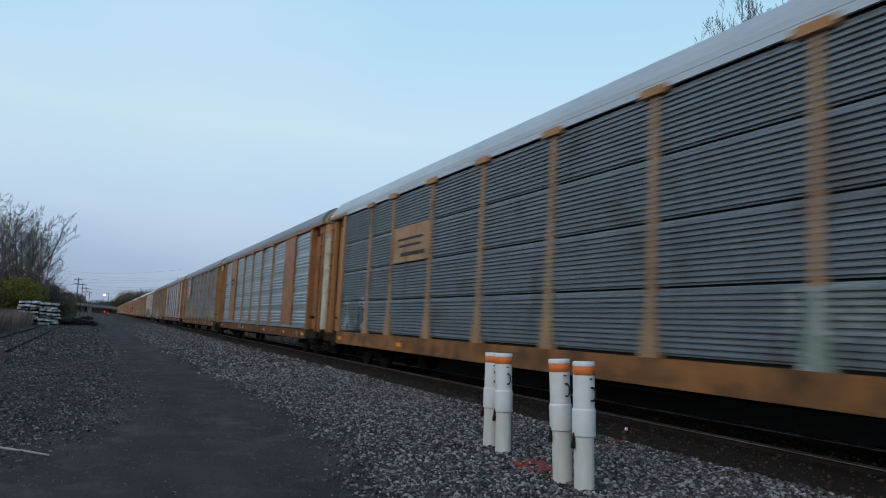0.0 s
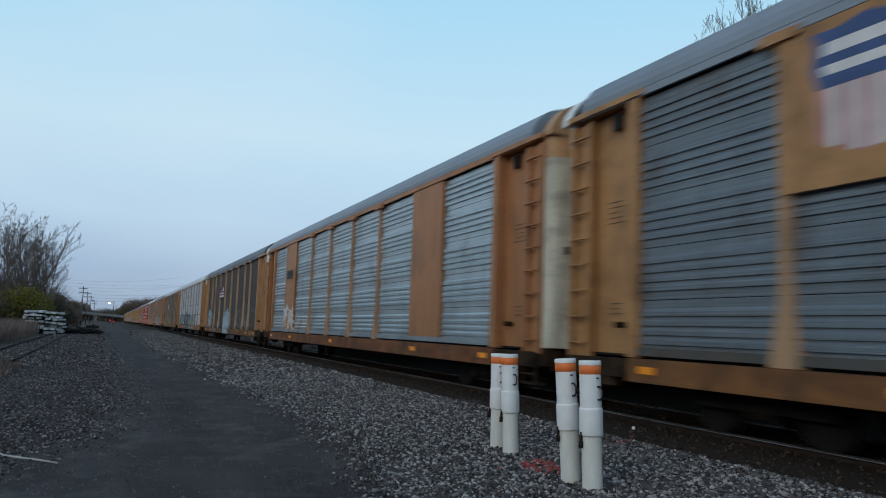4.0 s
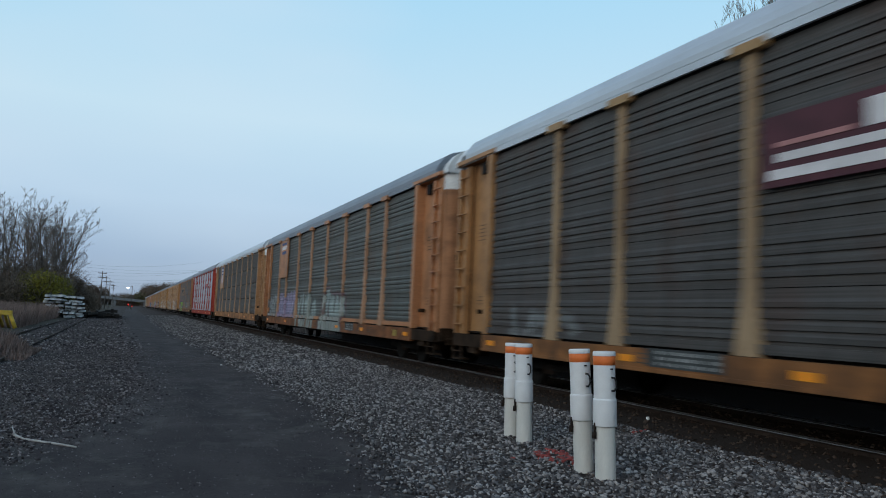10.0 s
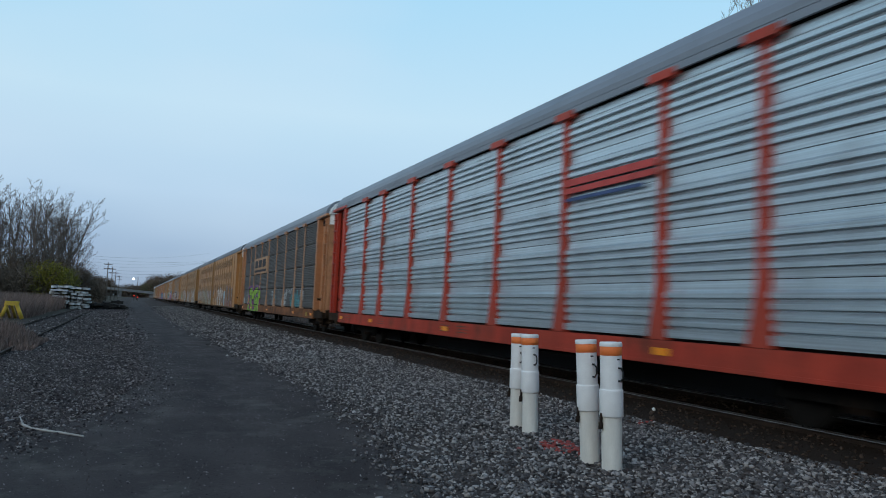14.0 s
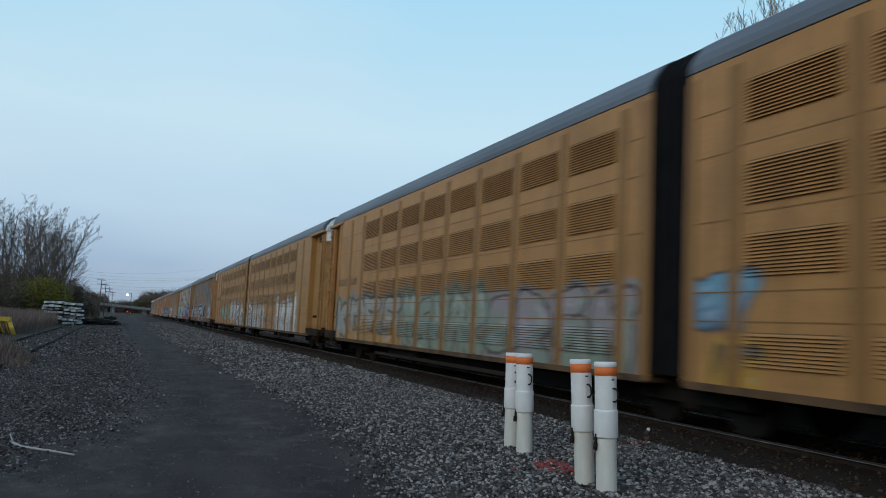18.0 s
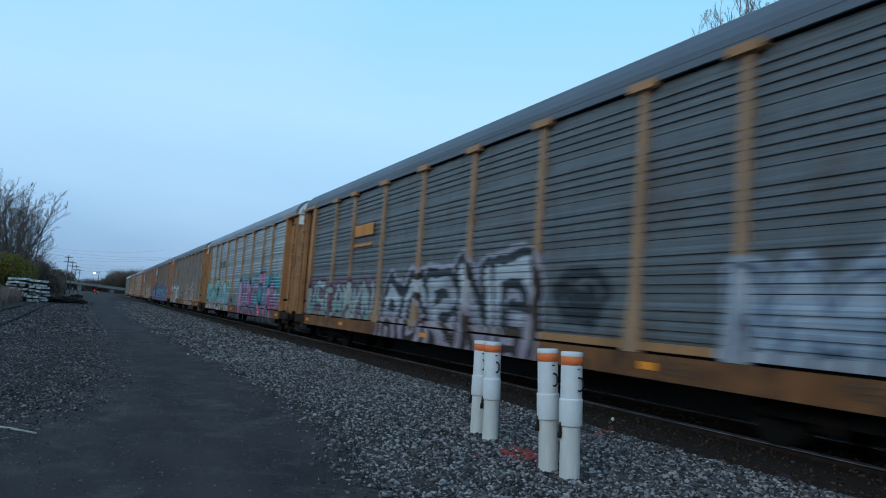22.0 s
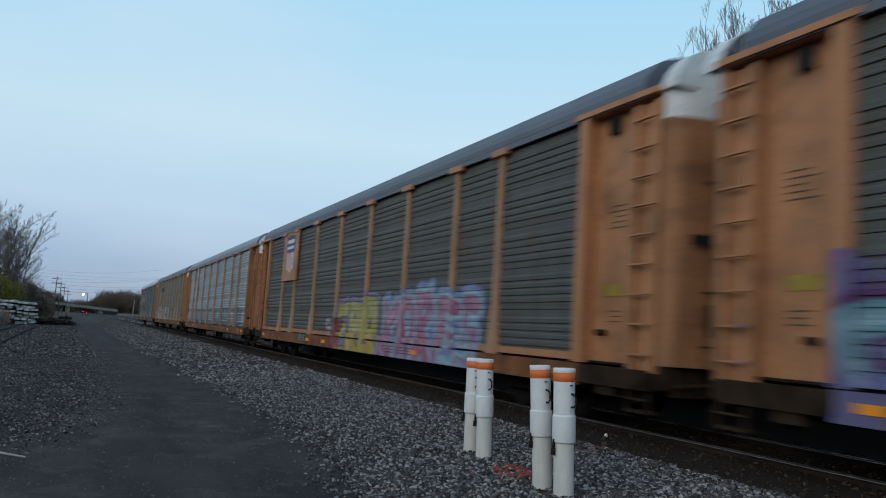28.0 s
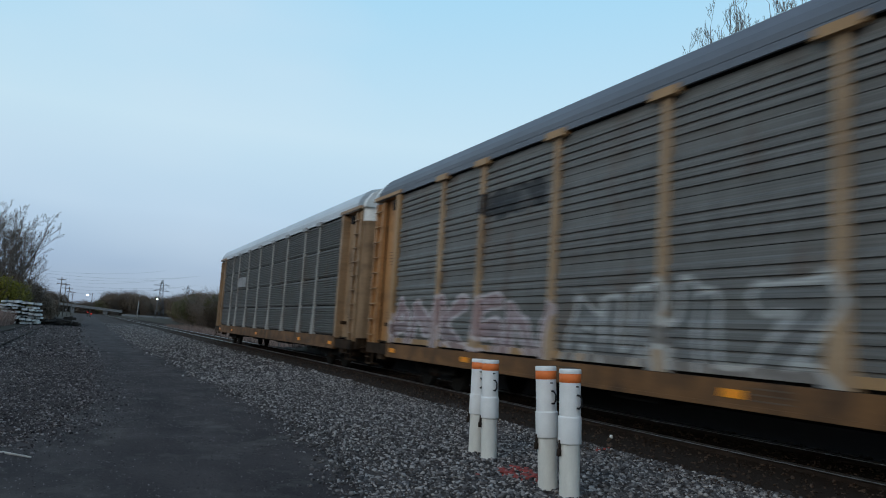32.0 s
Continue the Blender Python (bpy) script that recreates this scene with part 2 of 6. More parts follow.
def car_paint(name, color, rough=0.52, metal=0.0, grime=0.45, rust=(0.10, 0.055, 0.03), art=(), streak=1.0, stains=0.5, soil_shade=0.0):
    """Weathered carrier paint: rain streaks, grime patches that can also carry painted shade, sprayed lettering shapes
    (art) over all.
    art rows: (start, end, low, high, fill colours, outline colour, cell, seed, cover), in metres along and up the car,
    or lettering: (letter forms, start, end, low, high, fill colours from the top down, outline, halo or None, stroke
    half width or (that, outline width), seed)."""
    m = bpy.data.materials.new(name)
    m.use_nodes = True
    n, l = m.node_tree.nodes, m.node_tree.links
    b = n["Principled BSDF"]
    co, sep = n.new("ShaderNodeTexCoord"), n.new("ShaderNodeSeparateXYZ")
    l.new(co.outputs["Object"], sep.inputs[0])
    along, up = sep.outputs["Y"], sep.outputs["Z"]

    def noise_at(scale, detail, sy, sz, off=0.0):
        mp, q = n.new("ShaderNodeMapping"), n.new("ShaderNodeTexNoise")
        mp.inputs["Scale"].default_value, mp.inputs["Location"].default_value = (0.3, sy, sz), (off, off, off)
        l.new(co.outputs["Object"], mp.inputs[0])
        l.new(mp.outputs[0], q.inputs["Vector"])
        q.inputs["Scale"].default_value, q.inputs["Detail"].default_value = scale, detail
        return q.outputs["Fac"]

    def mix(fac, a, bb, kind="MIX"):
        q = n.new("ShaderNodeMix")
        q.data_type, q.blend_type = "RGBA", kind
        for i, v in ((0, fac), (6, a), (7, bb)):
            if isinstance(v, tuple):
                q.inputs[i].default_value = (*v, 1)
            elif isinstance(v, (int, float)):
                q.inputs[i].default_value = v
            else:
                l.new(v, q.inputs[i])
        return q.outputs[2]

    def span(v, lo, hi, lo2=0.0, hi2=1.0):
        q = n.new("ShaderNodeMapRange")
        l.new(v, q.inputs["Value"])
        for i, k in (("From Min", lo), ("From Max", hi), ("To Min", lo2), ("To Max", hi2)):
            q.inputs[i].default_value = k
        return q.outputs[0]

    streaks = noise_at(3.0, 5.0, 2.2 * streak, 0.22)
    blotch = noise_at(0.55, 6.0, 1.0, 1.4, 3.7)
    fine = noise_at(22.0, 4.0, 1.0, 1.0, 9.1)
    c = mix(span(streaks, 0.42, 0.75, 0.0, grime), color, tuple(k * 0.45 for k in color))
    c = mix(span(blotch, 0.5, 0.72, 0.0, stains), c, tuple(0.6 * k + 0.4 * r for k, r in zip(color, rust)))
    c = mix(span(noise_at(1.3, 5.0, 1.2, 0.8, 21.0), 0.56, 0.7, 0.0, grime * 0.8), c, rust)
    if soil_shade:
        c = mix(span(noise_at(1.5, 6.0, 1.0, 1.6, 33.0), 0.46, 0.62, 0.0, soil_shade), c, (0.030, 0.021, 0.016))
        c = mix(span(noise_at(0.9, 4.0, 1.0, 1.0, 51.0), 0.55, 0.66, 0.0, soil_shade * 0.7), c, tuple(min(1, k * 1.35) for k in color))
    for row in art:
        if isinstance(row[0], str):
            letters, s0, s1, z0, z1, fills, line, halo, weight, seed = row
            weight, rim_ = weight if isinstance(weight, tuple) else (weight, 0.075)
            dice = random.Random(seed)
            wob_a, wob_b = span(noise_at(0.8, 1.5, 1.0, 1.0, seed * 1.3), 0.3, 0.7, -0.16, 0.16), span(noise_at(0.9, 1.5, 1.0, 1.0, seed * 2.1 + 5), 0.3, 0.7, -0.13, 0.13)
            spot = n.new("ShaderNodeCombineXYZ")
            l.new(math_node(n, l, "ADD", math_node(n, l, "SUBTRACT", s1, along), wob_a), spot.inputs[0])
            l.new(math_node(n, l, "ADD", math_node(n, l, "SUBTRACT", up, z0), wob_b), spot.inputs[1])
            pitch, tall = (s1 - s0) / len(letters), z1 - z0
            so_far = None
            for i, ch in enumerate(letters):
                if ch == " ":
                    continue
                lift, wide_, lean_, high_ = dice.uniform(-0.05, 0.07) * tall, pitch * dice.uniform(0.78, 0.96) - 1.6 * weight, dice.uniform(-0.12, 0.16) * pitch, tall * dice.uniform(0.9, 1.06) - 2 * weight

                def at_(q):
                    gx, gy = int(q[0]) / 4, int(q[1]) / 4
                    return Vector((i * pitch + 0.5 * pitch + (gx - 0.5) * wide_ + (gy - 0.5) * lean_, weight + lift + gy * high_, 0))
                for k in STROKES[ch].split():
                    pa, pb = at_(k[:2]), at_(k[2:])
                    q = n.new("ShaderNodeGroup")
                    q.node_tree = stroke_group()
                    l.new(spot.outputs[0], q.inputs["P"])
                    q.inputs["A"].default_value, q.inputs["D"].default_value = pa, pb - pa
                    q.inputs["N"].default_value = (pb - pa) / (pb - pa).length_squared
                    if so_far is None:
                        q.inputs["So Far"].default_value = 9.0
                    else:
                        l.new(so_far, q.inputs["So Far"])
                    so_far = q.outputs[0]
            so_far = math_node(n, l, "ADD", so_far, span(noise_at(3.0, 3.0, 1.0, 1.0, seed * 4.4 + 2), 0.3, 0.7, -0.035, 0.035))
            rise = math_node(n, l, "ADD", span(up, z0, z1), span(noise_at(1.4, 3.0, 1.0, 0.7, seed * 3.1 + 8), 0.3, 0.7, -0.42, 0.42))
            body = n.new("ShaderNodeValToRGB")
            while len(body.color_ramp.elements) < len(fills):
                body.color_ramp.elements.new(0.5)
            for i, (el, f) in enumerate(zip(body.color_ramp.elements, fills[::-1])):
                el.position, el.color = (i + 0.5) / len(fills), (*f, 1)
            l.new(rise, body.inputs[0])
            shine = math_node(n, l, "MULTIPLY", span(so_far, weight * 0.25, weight * 0.55, 0.45, 0.0), span(noise_at(2.2, 2.0, 1.0, 1.0, seed * 6.1), 0.5, 0.6, 0.0, 1.0))
            paint = mix(shine, body.outputs[0], tuple(min(0.75, 0.3 + 0.7 * q) for q in fills[0]))
            paint = mix(span(so_far, weight - 0.02, weight + 0.015), paint, line)
            edge_ = weight + rim_
            if halo:
                paint = mix(span(so_far, edge_ - 0.015, edge_ + 0.02), paint, halo)
                edge_ += 0.10
            cover_ = math_node(n, l, "MULTIPLY", span(so_far, edge_ - 0.02, edge_ + 0.03, 1.0, 0.0), span(fine, 0.25, 0.8, 1.0, 0.66))
            c = mix(cover_, c, paint)
            continue
        s0, s1, z0, z1, fills, line, cell, seed, cover = row
        wob = noise_at(1.3, 2.0, 1.0, 1.0, seed * 3.3)
        inside = math_node(n, l, "MULTIPLY", math_node(n, l, "GREATER_THAN", along, s0), math_node(n, l, "LESS_THAN", along, s1))
        count = max(1, round((s1 - s0) / max(0.62, cell * 1.05)))
        wide = (s1 - s0) / count
        place_ = math_node(n, l, "MULTIPLY", math_node(n, l, "SUBTRACT", along, s0), 1 / wide)
        place_ = math_node(n, l, "ADD", place_, span(wob, 0.25, 0.75, -0.30, 0.30))
        index = math_node(n, l, "FLOOR", place_)
        dice = n.new("ShaderNodeTexWhiteNoise")
        dice.noise_dimensions = "1D"
        l.new(math_node(n, l, "ADD", index, seed * 7.0), dice.inputs["W"])
        uu = math_node(n, l, "ABSOLUTE", math_node(n, l, "SUBTRACT", math_node(n, l, "SUBTRACT", place_, index), 0.5))
        vv = math_node(n, l, "MULTIPLY", math_node(n, l, "SUBTRACT", up, (z0 + z1) / 2), 1 / (z1 - z0))
        vv = math_node(n, l, "ADD", vv, span(dice.outputs["Value"], 0, 1, -0.09, 0.09))
        vv = math_node(n, l, "ABSOLUTE", math_node(n, l, "ADD", vv, span(noise_at(1.6, 2.0, 1.0, 1.0, seed * 5.1 + 11), 0.3, 0.7, -0.10, 0.10)))
        form = math_node(n, l, "ADD", math_node(n, l, "POWER", math_node(n, l, "MULTIPLY", uu, 1.98), 3.0), math_node(n, l, "POWER", math_node(n, l, "MULTIPLY", vv, 1.95), 4.0))
        form = math_node(n, l, "ADD", form, span(noise_at(2.6, 2.0, 1.0, 1.0, seed * 2.3 + 70), 0.25, 0.75, -0.42, 0.42))
        inside = math_node(n, l, "MULTIPLY", inside, math_node(n, l, "LESS_THAN", form, 0.98))
        rim = math_node(n, l, "GREATER_THAN", form, 0.68)
        vec = n.new("ShaderNodeCombineXYZ")
        l.new(math_node(n, l, "ADD", math_node(n, l, "MULTIPLY", along, 1 / cell), math_node(n, l, "MULTIPLY", noise_at(1.9, 1.0, 1.0, 1.0, seed * 1.7), 1.1)), vec.inputs[0])
        l.new(math_node(n, l, "ADD", math_node(n, l, "MULTIPLY", up, 0.62 / cell), math_node(n, l, "MULTIPLY", noise_at(1.7, 1.0, 1.0, 1.0, seed * 2.9 + 40), 1.0)), vec.inputs[1])
        vec.inputs[2].default_value = seed
        cells, edge = n.new("ShaderNodeTexVoronoi"), n.new("ShaderNodeTexVoronoi")
        edge.feature = "DISTANCE_TO_EDGE"
        for v in (cells, edge):
            v.inputs["Scale"].default_value = 1.0
            v.inputs["Randomness"].default_value = 0.85
            l.new(vec.outputs[0], v.inputs["Vector"])
        pick = n.new("ShaderNodeSeparateColor")
        l.new(cells.outputs["Color"], pick.inputs[0])
        ramp = n.new("ShaderNodeValToRGB")
        ramp.color_ramp.interpolation = "CONSTANT"
        while len(ramp.color_ramp.elements) < len(fills):
            ramp.color_ramp.elements.new(0.5)
        for i, (el, f) in enumerate(zip(ramp.color_ramp.elements, fills)):
            el.position, el.color = i / len(fills), (*f, 1)
        l.new(pick.outputs[0], ramp.inputs[0])
        shade = mix(span(cells.outputs["Distance"], 0.1, 0.75, 0.0, 0.5), ramp.outputs[0], tuple(0.5 * q for q in fills[0]))
        inner = n.new("ShaderNodeTexVoronoi")
        inner.feature = "DISTANCE_TO_EDGE"
        inner.inputs["Scale"].default_value, inner.inputs["Randomness"].default_value = 2.3, 0.7
        l.new(vec.outputs[0], inner.inputs["Vector"])
        shade = mix(math_node(n, l, "MULTIPLY", math_node(n, l, "LESS_THAN", inner.outputs["Distance"], 0.045), 0.6), shade, tuple(0.35 * q + 0.65 * w for q, w in zip(line, fills[-1])))
        letter = mix(math_node(n, l, "LESS_THAN", edge.outputs["Distance"], 0.05), shade, line)
        letter = mix(rim, letter, line)
        keep = math_node(n, l, "LESS_THAN", pick.outputs[1], 0.45 + 0.55 * cover)
        worn = span(fine, 0.3, 0.75, 1.0, 0.72)
        c = mix(math_node(n, l, "MULTIPLY", math_node(n, l, "MULTIPLY", inside, keep), worn), c, letter)
    c = mix(1.0, c, span(fine, 0.2, 0.8, 0.84, 1.14), "MULTIPLY")
    if metal > 0.05:
        c = mix(1.0, c, span(noise_at(7.0, 4.0, 0.04, 6.0, 15.0), 0.25, 0.75, 0.74, 1.26), "MULTIPLY")
    l.new(c, b.inputs["Base Color"])
    m["paint"] = color
    ART[name] = art
    b.inputs["Roughness"].default_value, b.inputs["Metallic"].default_value = rough, metal
    b.inputs["Specular IOR Level"].default_value = 0.28
    bp = n.new("ShaderNodeBump")
    bp.inputs["Strength"].default_value, bp.inputs["Distance"].default_value = 0.12, 0.01
    l.new(blotch, bp.inputs["Height"])
    l.new(bp.outputs[0], b.inputs["Normal"])
    return m


OCHRE, TAN, SALMON, BROWN, RED = (0.42, 0.215, 0.088), (0.46, 0.255, 0.125), (0.47, 0.215, 0.100), (0.38, 0.170, 0.075), (0.45, 0.055, 0.030)
# brown that puts the shade behind ochre louver slats into the colour
VENT_SHADE = mat("vent_hollow_shade", (0.165, 0.096, 0.042), 0.9, vary=0.3)
# grimy steel, its colour darkened further for the weak light low down
SHADED_GRIME = mat("shaded_grime_steel", (0.016, 0.011, 0.008), 0.95, vary=0.5, scale=2.2, fine=18, spec=0.12, tint=(0.036, 0.022, 0.013))
BLACK = mat("underframe_black", (0.014, 0.013, 0.012), 0.95, vary=0.4, spec=0.15)
# near-black: shade in gaps put in as colour; also the door rail
GAP = mat("shadow_gap_steel", (0.010, 0.010, 0.011), 0.95, vary=0.3)
STEEL = mat("worn_rail_steel", (0.36, 0.35, 0.35), 0.30, 0.9, vary=0.3)
RUST = mat("rusty_rail", (0.030, 0.020, 0.015), 0.9, vary=0.4, spec=0.2)
TIE = mat("creosoted_tie", (0.030, 0.024, 0.020), 0.95, vary=0.4, scale=2, stretch=(0.4, 3, 3))
HOOD = car_paint("hood_white", (0.70, 0.71, 0.70), grime=0.3, stains=0.35)
CREAM = car_paint("cream_end", (0.72, 0.68, 0.55), grime=0.25, stains=0.3)
HAZARD = mat("faded_yellow_plate", (0.30, 0.21, 0.03), 0.6, vary=0.3)
AMBER = mat("amber_reflector", (0.92, 0.31, 0.02), 0.35, vary=0.1)
STENCIL_FADED = mat("stencil_faded", (0.10, 0.068, 0.045), 0.85, vary=0.3)
PVC = mat("white_pvc", (0.80, 0.80, 0.79), 0.42, vary=0.06, scale=5, fine=80, bump=0.03)
PVC_LOW = mat("cream_pvc", (0.74, 0.72, 0.66), 0.5, vary=0.10, scale=4, fine=60, bump=0.03, stretch=(2, 2, 0.5))
BAND = mat("orange_band", (0.80, 0.19, 0.045), 0.6, vary=0.1)
INK = mat("black_ink", (0.012, 0.012, 0.013), 0.6)


# ---- building helpers ----
class Geo:
    """Collects points and faces for one mesh."""

    def __init__(self):
        self.v, self.f, self.smooth = [], [], []

    def add(self, verts, faces, smooth=False):
        k = len(self.v)
        self.v += [tuple(p) for p in verts]
        self.f += [tuple(i + k for i in q) for q in faces]
        self.smooth += [smooth] * len(faces)
        return self

    def box(self, x0, x1, y0, y1, z0, z1, c=0.0):
        """A box, its upright edges cut by c."""
        if c <= 0:
            v = [(x, y, z) for z in (z0, z1) for x, y in ((x0, y0), (x1, y0), (x1, y1), (x0, y1))]
        else:
            ring = ((x0 + c, y0), (x1 - c, y0), (x1, y0 + c), (x1, y1 - c), (x1 - c, y1), (x0 + c, y1), (x0, y1 - c), (x0, y0 + c))
            v = [(x, y, z) for z in (z0, z1) for x, y in ring]
        n = len(v) // 2
        return self.add(v, [tuple(range(n))[::-1], tuple(range(n, 2 * n))] + [(i, (i + 1) % n, n + (i + 1) % n, n + i) for i in range(n)])

    def prism(self, outline, y0, y1, caps=True):
        """An outline in x, z drawn out along y."""
        n = len(outline)
        v = [(x, y, z) for y in (y0, y1) for x, z in outline]
        f = [(i, (i + 1) % n, n + (i + 1) % n, n + i) for i in range(n)]
        return self.add(v, f + ([tuple(range(n))[::-1], tuple(range(n, 2 * n))] if caps else []))

    def tube(self, a, b, r0, r1=None, sides=8, caps=True):
        a, b = Vector(a), Vector(b)
        r1 = r0 if r1 is None else r1
        d = (b - a).normalized()
        u = d.orthogonal().normalized()
        w = d.cross(u)
        ring = [(u * math.cos(2 * math.pi * i / sides) + w * math.sin(2 * math.pi * i / sides)) for i in range(sides)]
        v = [a + q * r0 for q in ring] + [b + q * r1 for q in ring]
        self.add(v, [(i, (i + 1) % sides, sides + (i + 1) % sides, sides + i) for i in range(sides)], True)
        if caps:
            k = len(self.v) - 2 * sides
            self.f += [tuple(range(k, k + sides))[::-1], tuple(range(k + sides, k + 2 * sides))]
            self.smooth += [False, False]
        return self

    def path(self, points, r, sides=4):
        """One unbroken thin tube along points."""
        k = len(self.v)
        for i, p in enumerate(points):
            d = (Vector(points[min(i + 1, len(points) - 1)]) - Vector(points[max(i - 1, 0)])).normalized()
            u = d.orthogonal().normalized()
            w = d.cross(u)
            self.v += [tuple(Vector(p) + (u * math.cos(6.2832 * j / sides) + w * math.sin(6.2832 * j / sides)) * r) for j in range(sides)]
        for i in range(len(points) - 1):
            for j in range(sides):
                self.f.append((k + i * sides + j, k + i * sides + (j + 1) % sides, k + (i + 1) * sides + (j + 1) % sides, k + (i + 1) * sides + j))
                self.smooth.append(True)
        return self

    def lathe(self, cx, cy, rings, sides=32):
        """Rings of (radius, z) turned about an upright axis."""
        v = [(cx + r * math.cos(2 * math.pi * i / sides), cy + r * math.sin(2 * math.pi * i / sides), z) for r, z in rings for i in range(sides)]
        f = [(j * sides + i, j * sides + (i + 1) % sides, (j + 1) * sides + (i + 1) % sides, (j + 1) * sides + i) for j in range(len(rings) - 1) for i in range(sides)]
        return self.add(v, f, True)

    def mesh(self, name):
        m = bpy.data.meshes.new(name)
        m.from_pydata(self.v, [], self.f)
        m.polygons.foreach_set("use_smooth", self.smooth)
        m.update()
        return m


def fixed(geo):
    """Faces turned outwards, for closed forms of odd winding."""
    m = geo.mesh("form")
    bm = bmesh.new()
    bm.from_mesh(m)
    bmesh.ops.recalc_face_normals(bm, faces=bm.faces)
    bm.to_mesh(m)
    bm.free()
    return m


def part(name, geo, material, parent=None, label=""):
    m = geo.mesh(name) if isinstance(geo, Geo) else geo
    m.materials.append(material)
    ob = new(name, m)
    ob.parent = parent
    return tagged(ob, label)


def thing(name, label, category, group="", kind="", at=None):
    ob = new(name)
    ob.empty_display_size = 0.3
    if at:
        ob.location = at
    return tagged(ob, label, category, group, kind)


# ---- the ground: one sheet, road bed, ballast ----
RAIL_TOP, TRACK_X = 0.43, 8.67


def ground_z(x, y):
    xs = (-400, -60, -25, -10, -6.0, -2.0, 0.0, 3.0, 4.3, 6.2, 7.1, 10.3, 12.5, 16, 40, 400)
    zs = (3.0, 1.0, 0.5, 0.15, 0.02, 0.05, 0.08, 0.12, 0.22, 0.26, 0.34, 0.34, 0.0, 0.1, 0.4, 2.0)
    bumpy = 0.035 * noise.noise((x * 0.55, y * 0.45, 0.3)) + 0.015 * noise.noise((x * 2.1, y * 1.9, 5.0))
    # added rise that hides the bright ground otherwise visible under the cars
    screen_bank = 0.62 * math.exp(-((x - 13.2) / 1.1) ** 2) * float(np.interp(y, (-80, 44, 58), (1, 1, 0)))
    return float(np.interp(x, xs, zs)) + screen_bank + (bumpy if not 6.4 < x < 10.8 else bumpy * 0.25)


def road_edges(y):
    left = float(np.interp(y, (-20, 3, 7, 9, 12, 16, 24, 50, 90, 300), (-3.6, -3.2, -2.7, -1.7, -0.4, 0.1, 0.1, -0.6, -0.9, -1.5)))
    right = float(np.interp(y, (-20, 3, 6.2, 8.2, 12, 21, 37, 90, 300), (2.4, 2.15, 2.40, 2.85, 3.15, 3.15, 2.5, 2.2, 2.0)))
    return left + 0.14 * noise.noise((y * 0.7, 1.0, 0)), right + 0.14 * noise.noise((y * 0.7, 7.0, 0))


def ground_sheet():
    xs = np.unique(np.concatenate([np.linspace(-400, -30, 14), np.linspace(-30, -8, 14), np.linspace(-8, 16, 70), np.linspace(16, 60, 14), np.linspace(60, 500, 10)]))
    ys = np.unique(np.concatenate([np.linspace(-760, -90, 12), np.linspace(-80, -16, 8), np.linspace(-16, 0, 36), np.linspace(0, 40, 90), np.linspace(40, 160, 60), np.linspace(160, 700, 24), np.linspace(700, 4000, 10)]))
    g = Geo()
    v = [(x, y, ground_z(x, y)) for y in ys for x in xs]
    n = len(xs)
    f = [(j * n + i, j * n + i + 1, (j + 1) * n + i + 1, (j + 1) * n + i) for j in range(len(ys) - 1) for i in range(n - 1)]
    g.add(v, f, True)
    m = mat("cinder_ground", (0.044, 0.035, 0.036), 0.95, vary=0.45, scale=0.9, fine=28, bump=0.7, tint=(0.056, 0.045, 0.040), spec=0.1)
    # grass and brush litter away from the tracks
    n_, l_ = m.node_tree.nodes, m.node_tree.links
    b = n_["Principled BSDF"]
    co, sep, mr, mr2 = n_.new("ShaderNodeTexCoord"), n_.new("ShaderNodeSeparateXYZ"), n_.new("ShaderNodeMapRange"), n_.new("ShaderNodeMapRange")
    wob = n_.new("ShaderNodeTexNoise")
    wob.inputs["Scale"].default_value, wob.inputs["Detail"].default_value = 0.6, 4
    l_.new(co.outputs["Object"], sep.inputs[0])
    l_.new(co.outputs["Object"], wob.inputs["Vector"])
    shifted = math_node(n_, l_, "ADD", sep.outputs["X"], math_node(n_, l_, "MULTIPLY", wob.outputs["Fac"], 3.0))
    l_.new(shifted, mr.inputs["Value"])
    mr.inputs["From Min"].default_value, mr.inputs["From Max"].default_value = -4.6, -3.6
    mr.inputs["To Min"].default_value, mr.inputs["To Max"].default_value = 1, 0
    l_.new(shifted, mr2.inputs["Value"])
    mr2.inputs["From Min"].default_value, mr2.inputs["From Max"].default_value = 17.6, 18.6
    mask = math_node(n_, l_, "MAXIMUM", mr.outputs[0], mr2.outputs[0])
    old = b.inputs["Base Color"].links[0].from_socket
    mixer, grass = n_.new("ShaderNodeMix"), n_.new("ShaderNodeMix")
    for q in (mixer, grass):
        q.data_type = "RGBA"
    grass.inputs[6].default_value, grass.inputs[7].default_value = (0.066, 0.052, 0.042, 1), (0.052, 0.048, 0.034, 1)
    l_.new(wob.outputs["Fac"], grass.inputs[0])
    l_.new(mask, mixer.inputs[0])
    l_.new(old, mixer.inputs[6])
    l_.new(grass.outputs[2], mixer.inputs[7])
    # oily track bed, dark colour carried past the track for shade under cars
    inside = math_node(n_, l_, "MULTIPLY", math_node(n_, l_, "GREATER_THAN", shifted, 7.9), math_node(n_, l_, "LESS_THAN", shifted, 17.9))
    bed = n_.new("ShaderNodeMix")
    bed.data_type = "RGBA"
    bed.inputs[7].default_value = (0.030, 0.0205, 0.0155, 1)
    l_.new(inside, bed.inputs[0])
    l_.new(mixer.outputs[2], bed.inputs[6])
    l_.new(bed.outputs[2], b.inputs["Base Color"])
    tagged(part("ground", g, m), "grey cinder and gravel ground with grassy margins", "ground", kind="structure")


ground_sheet()


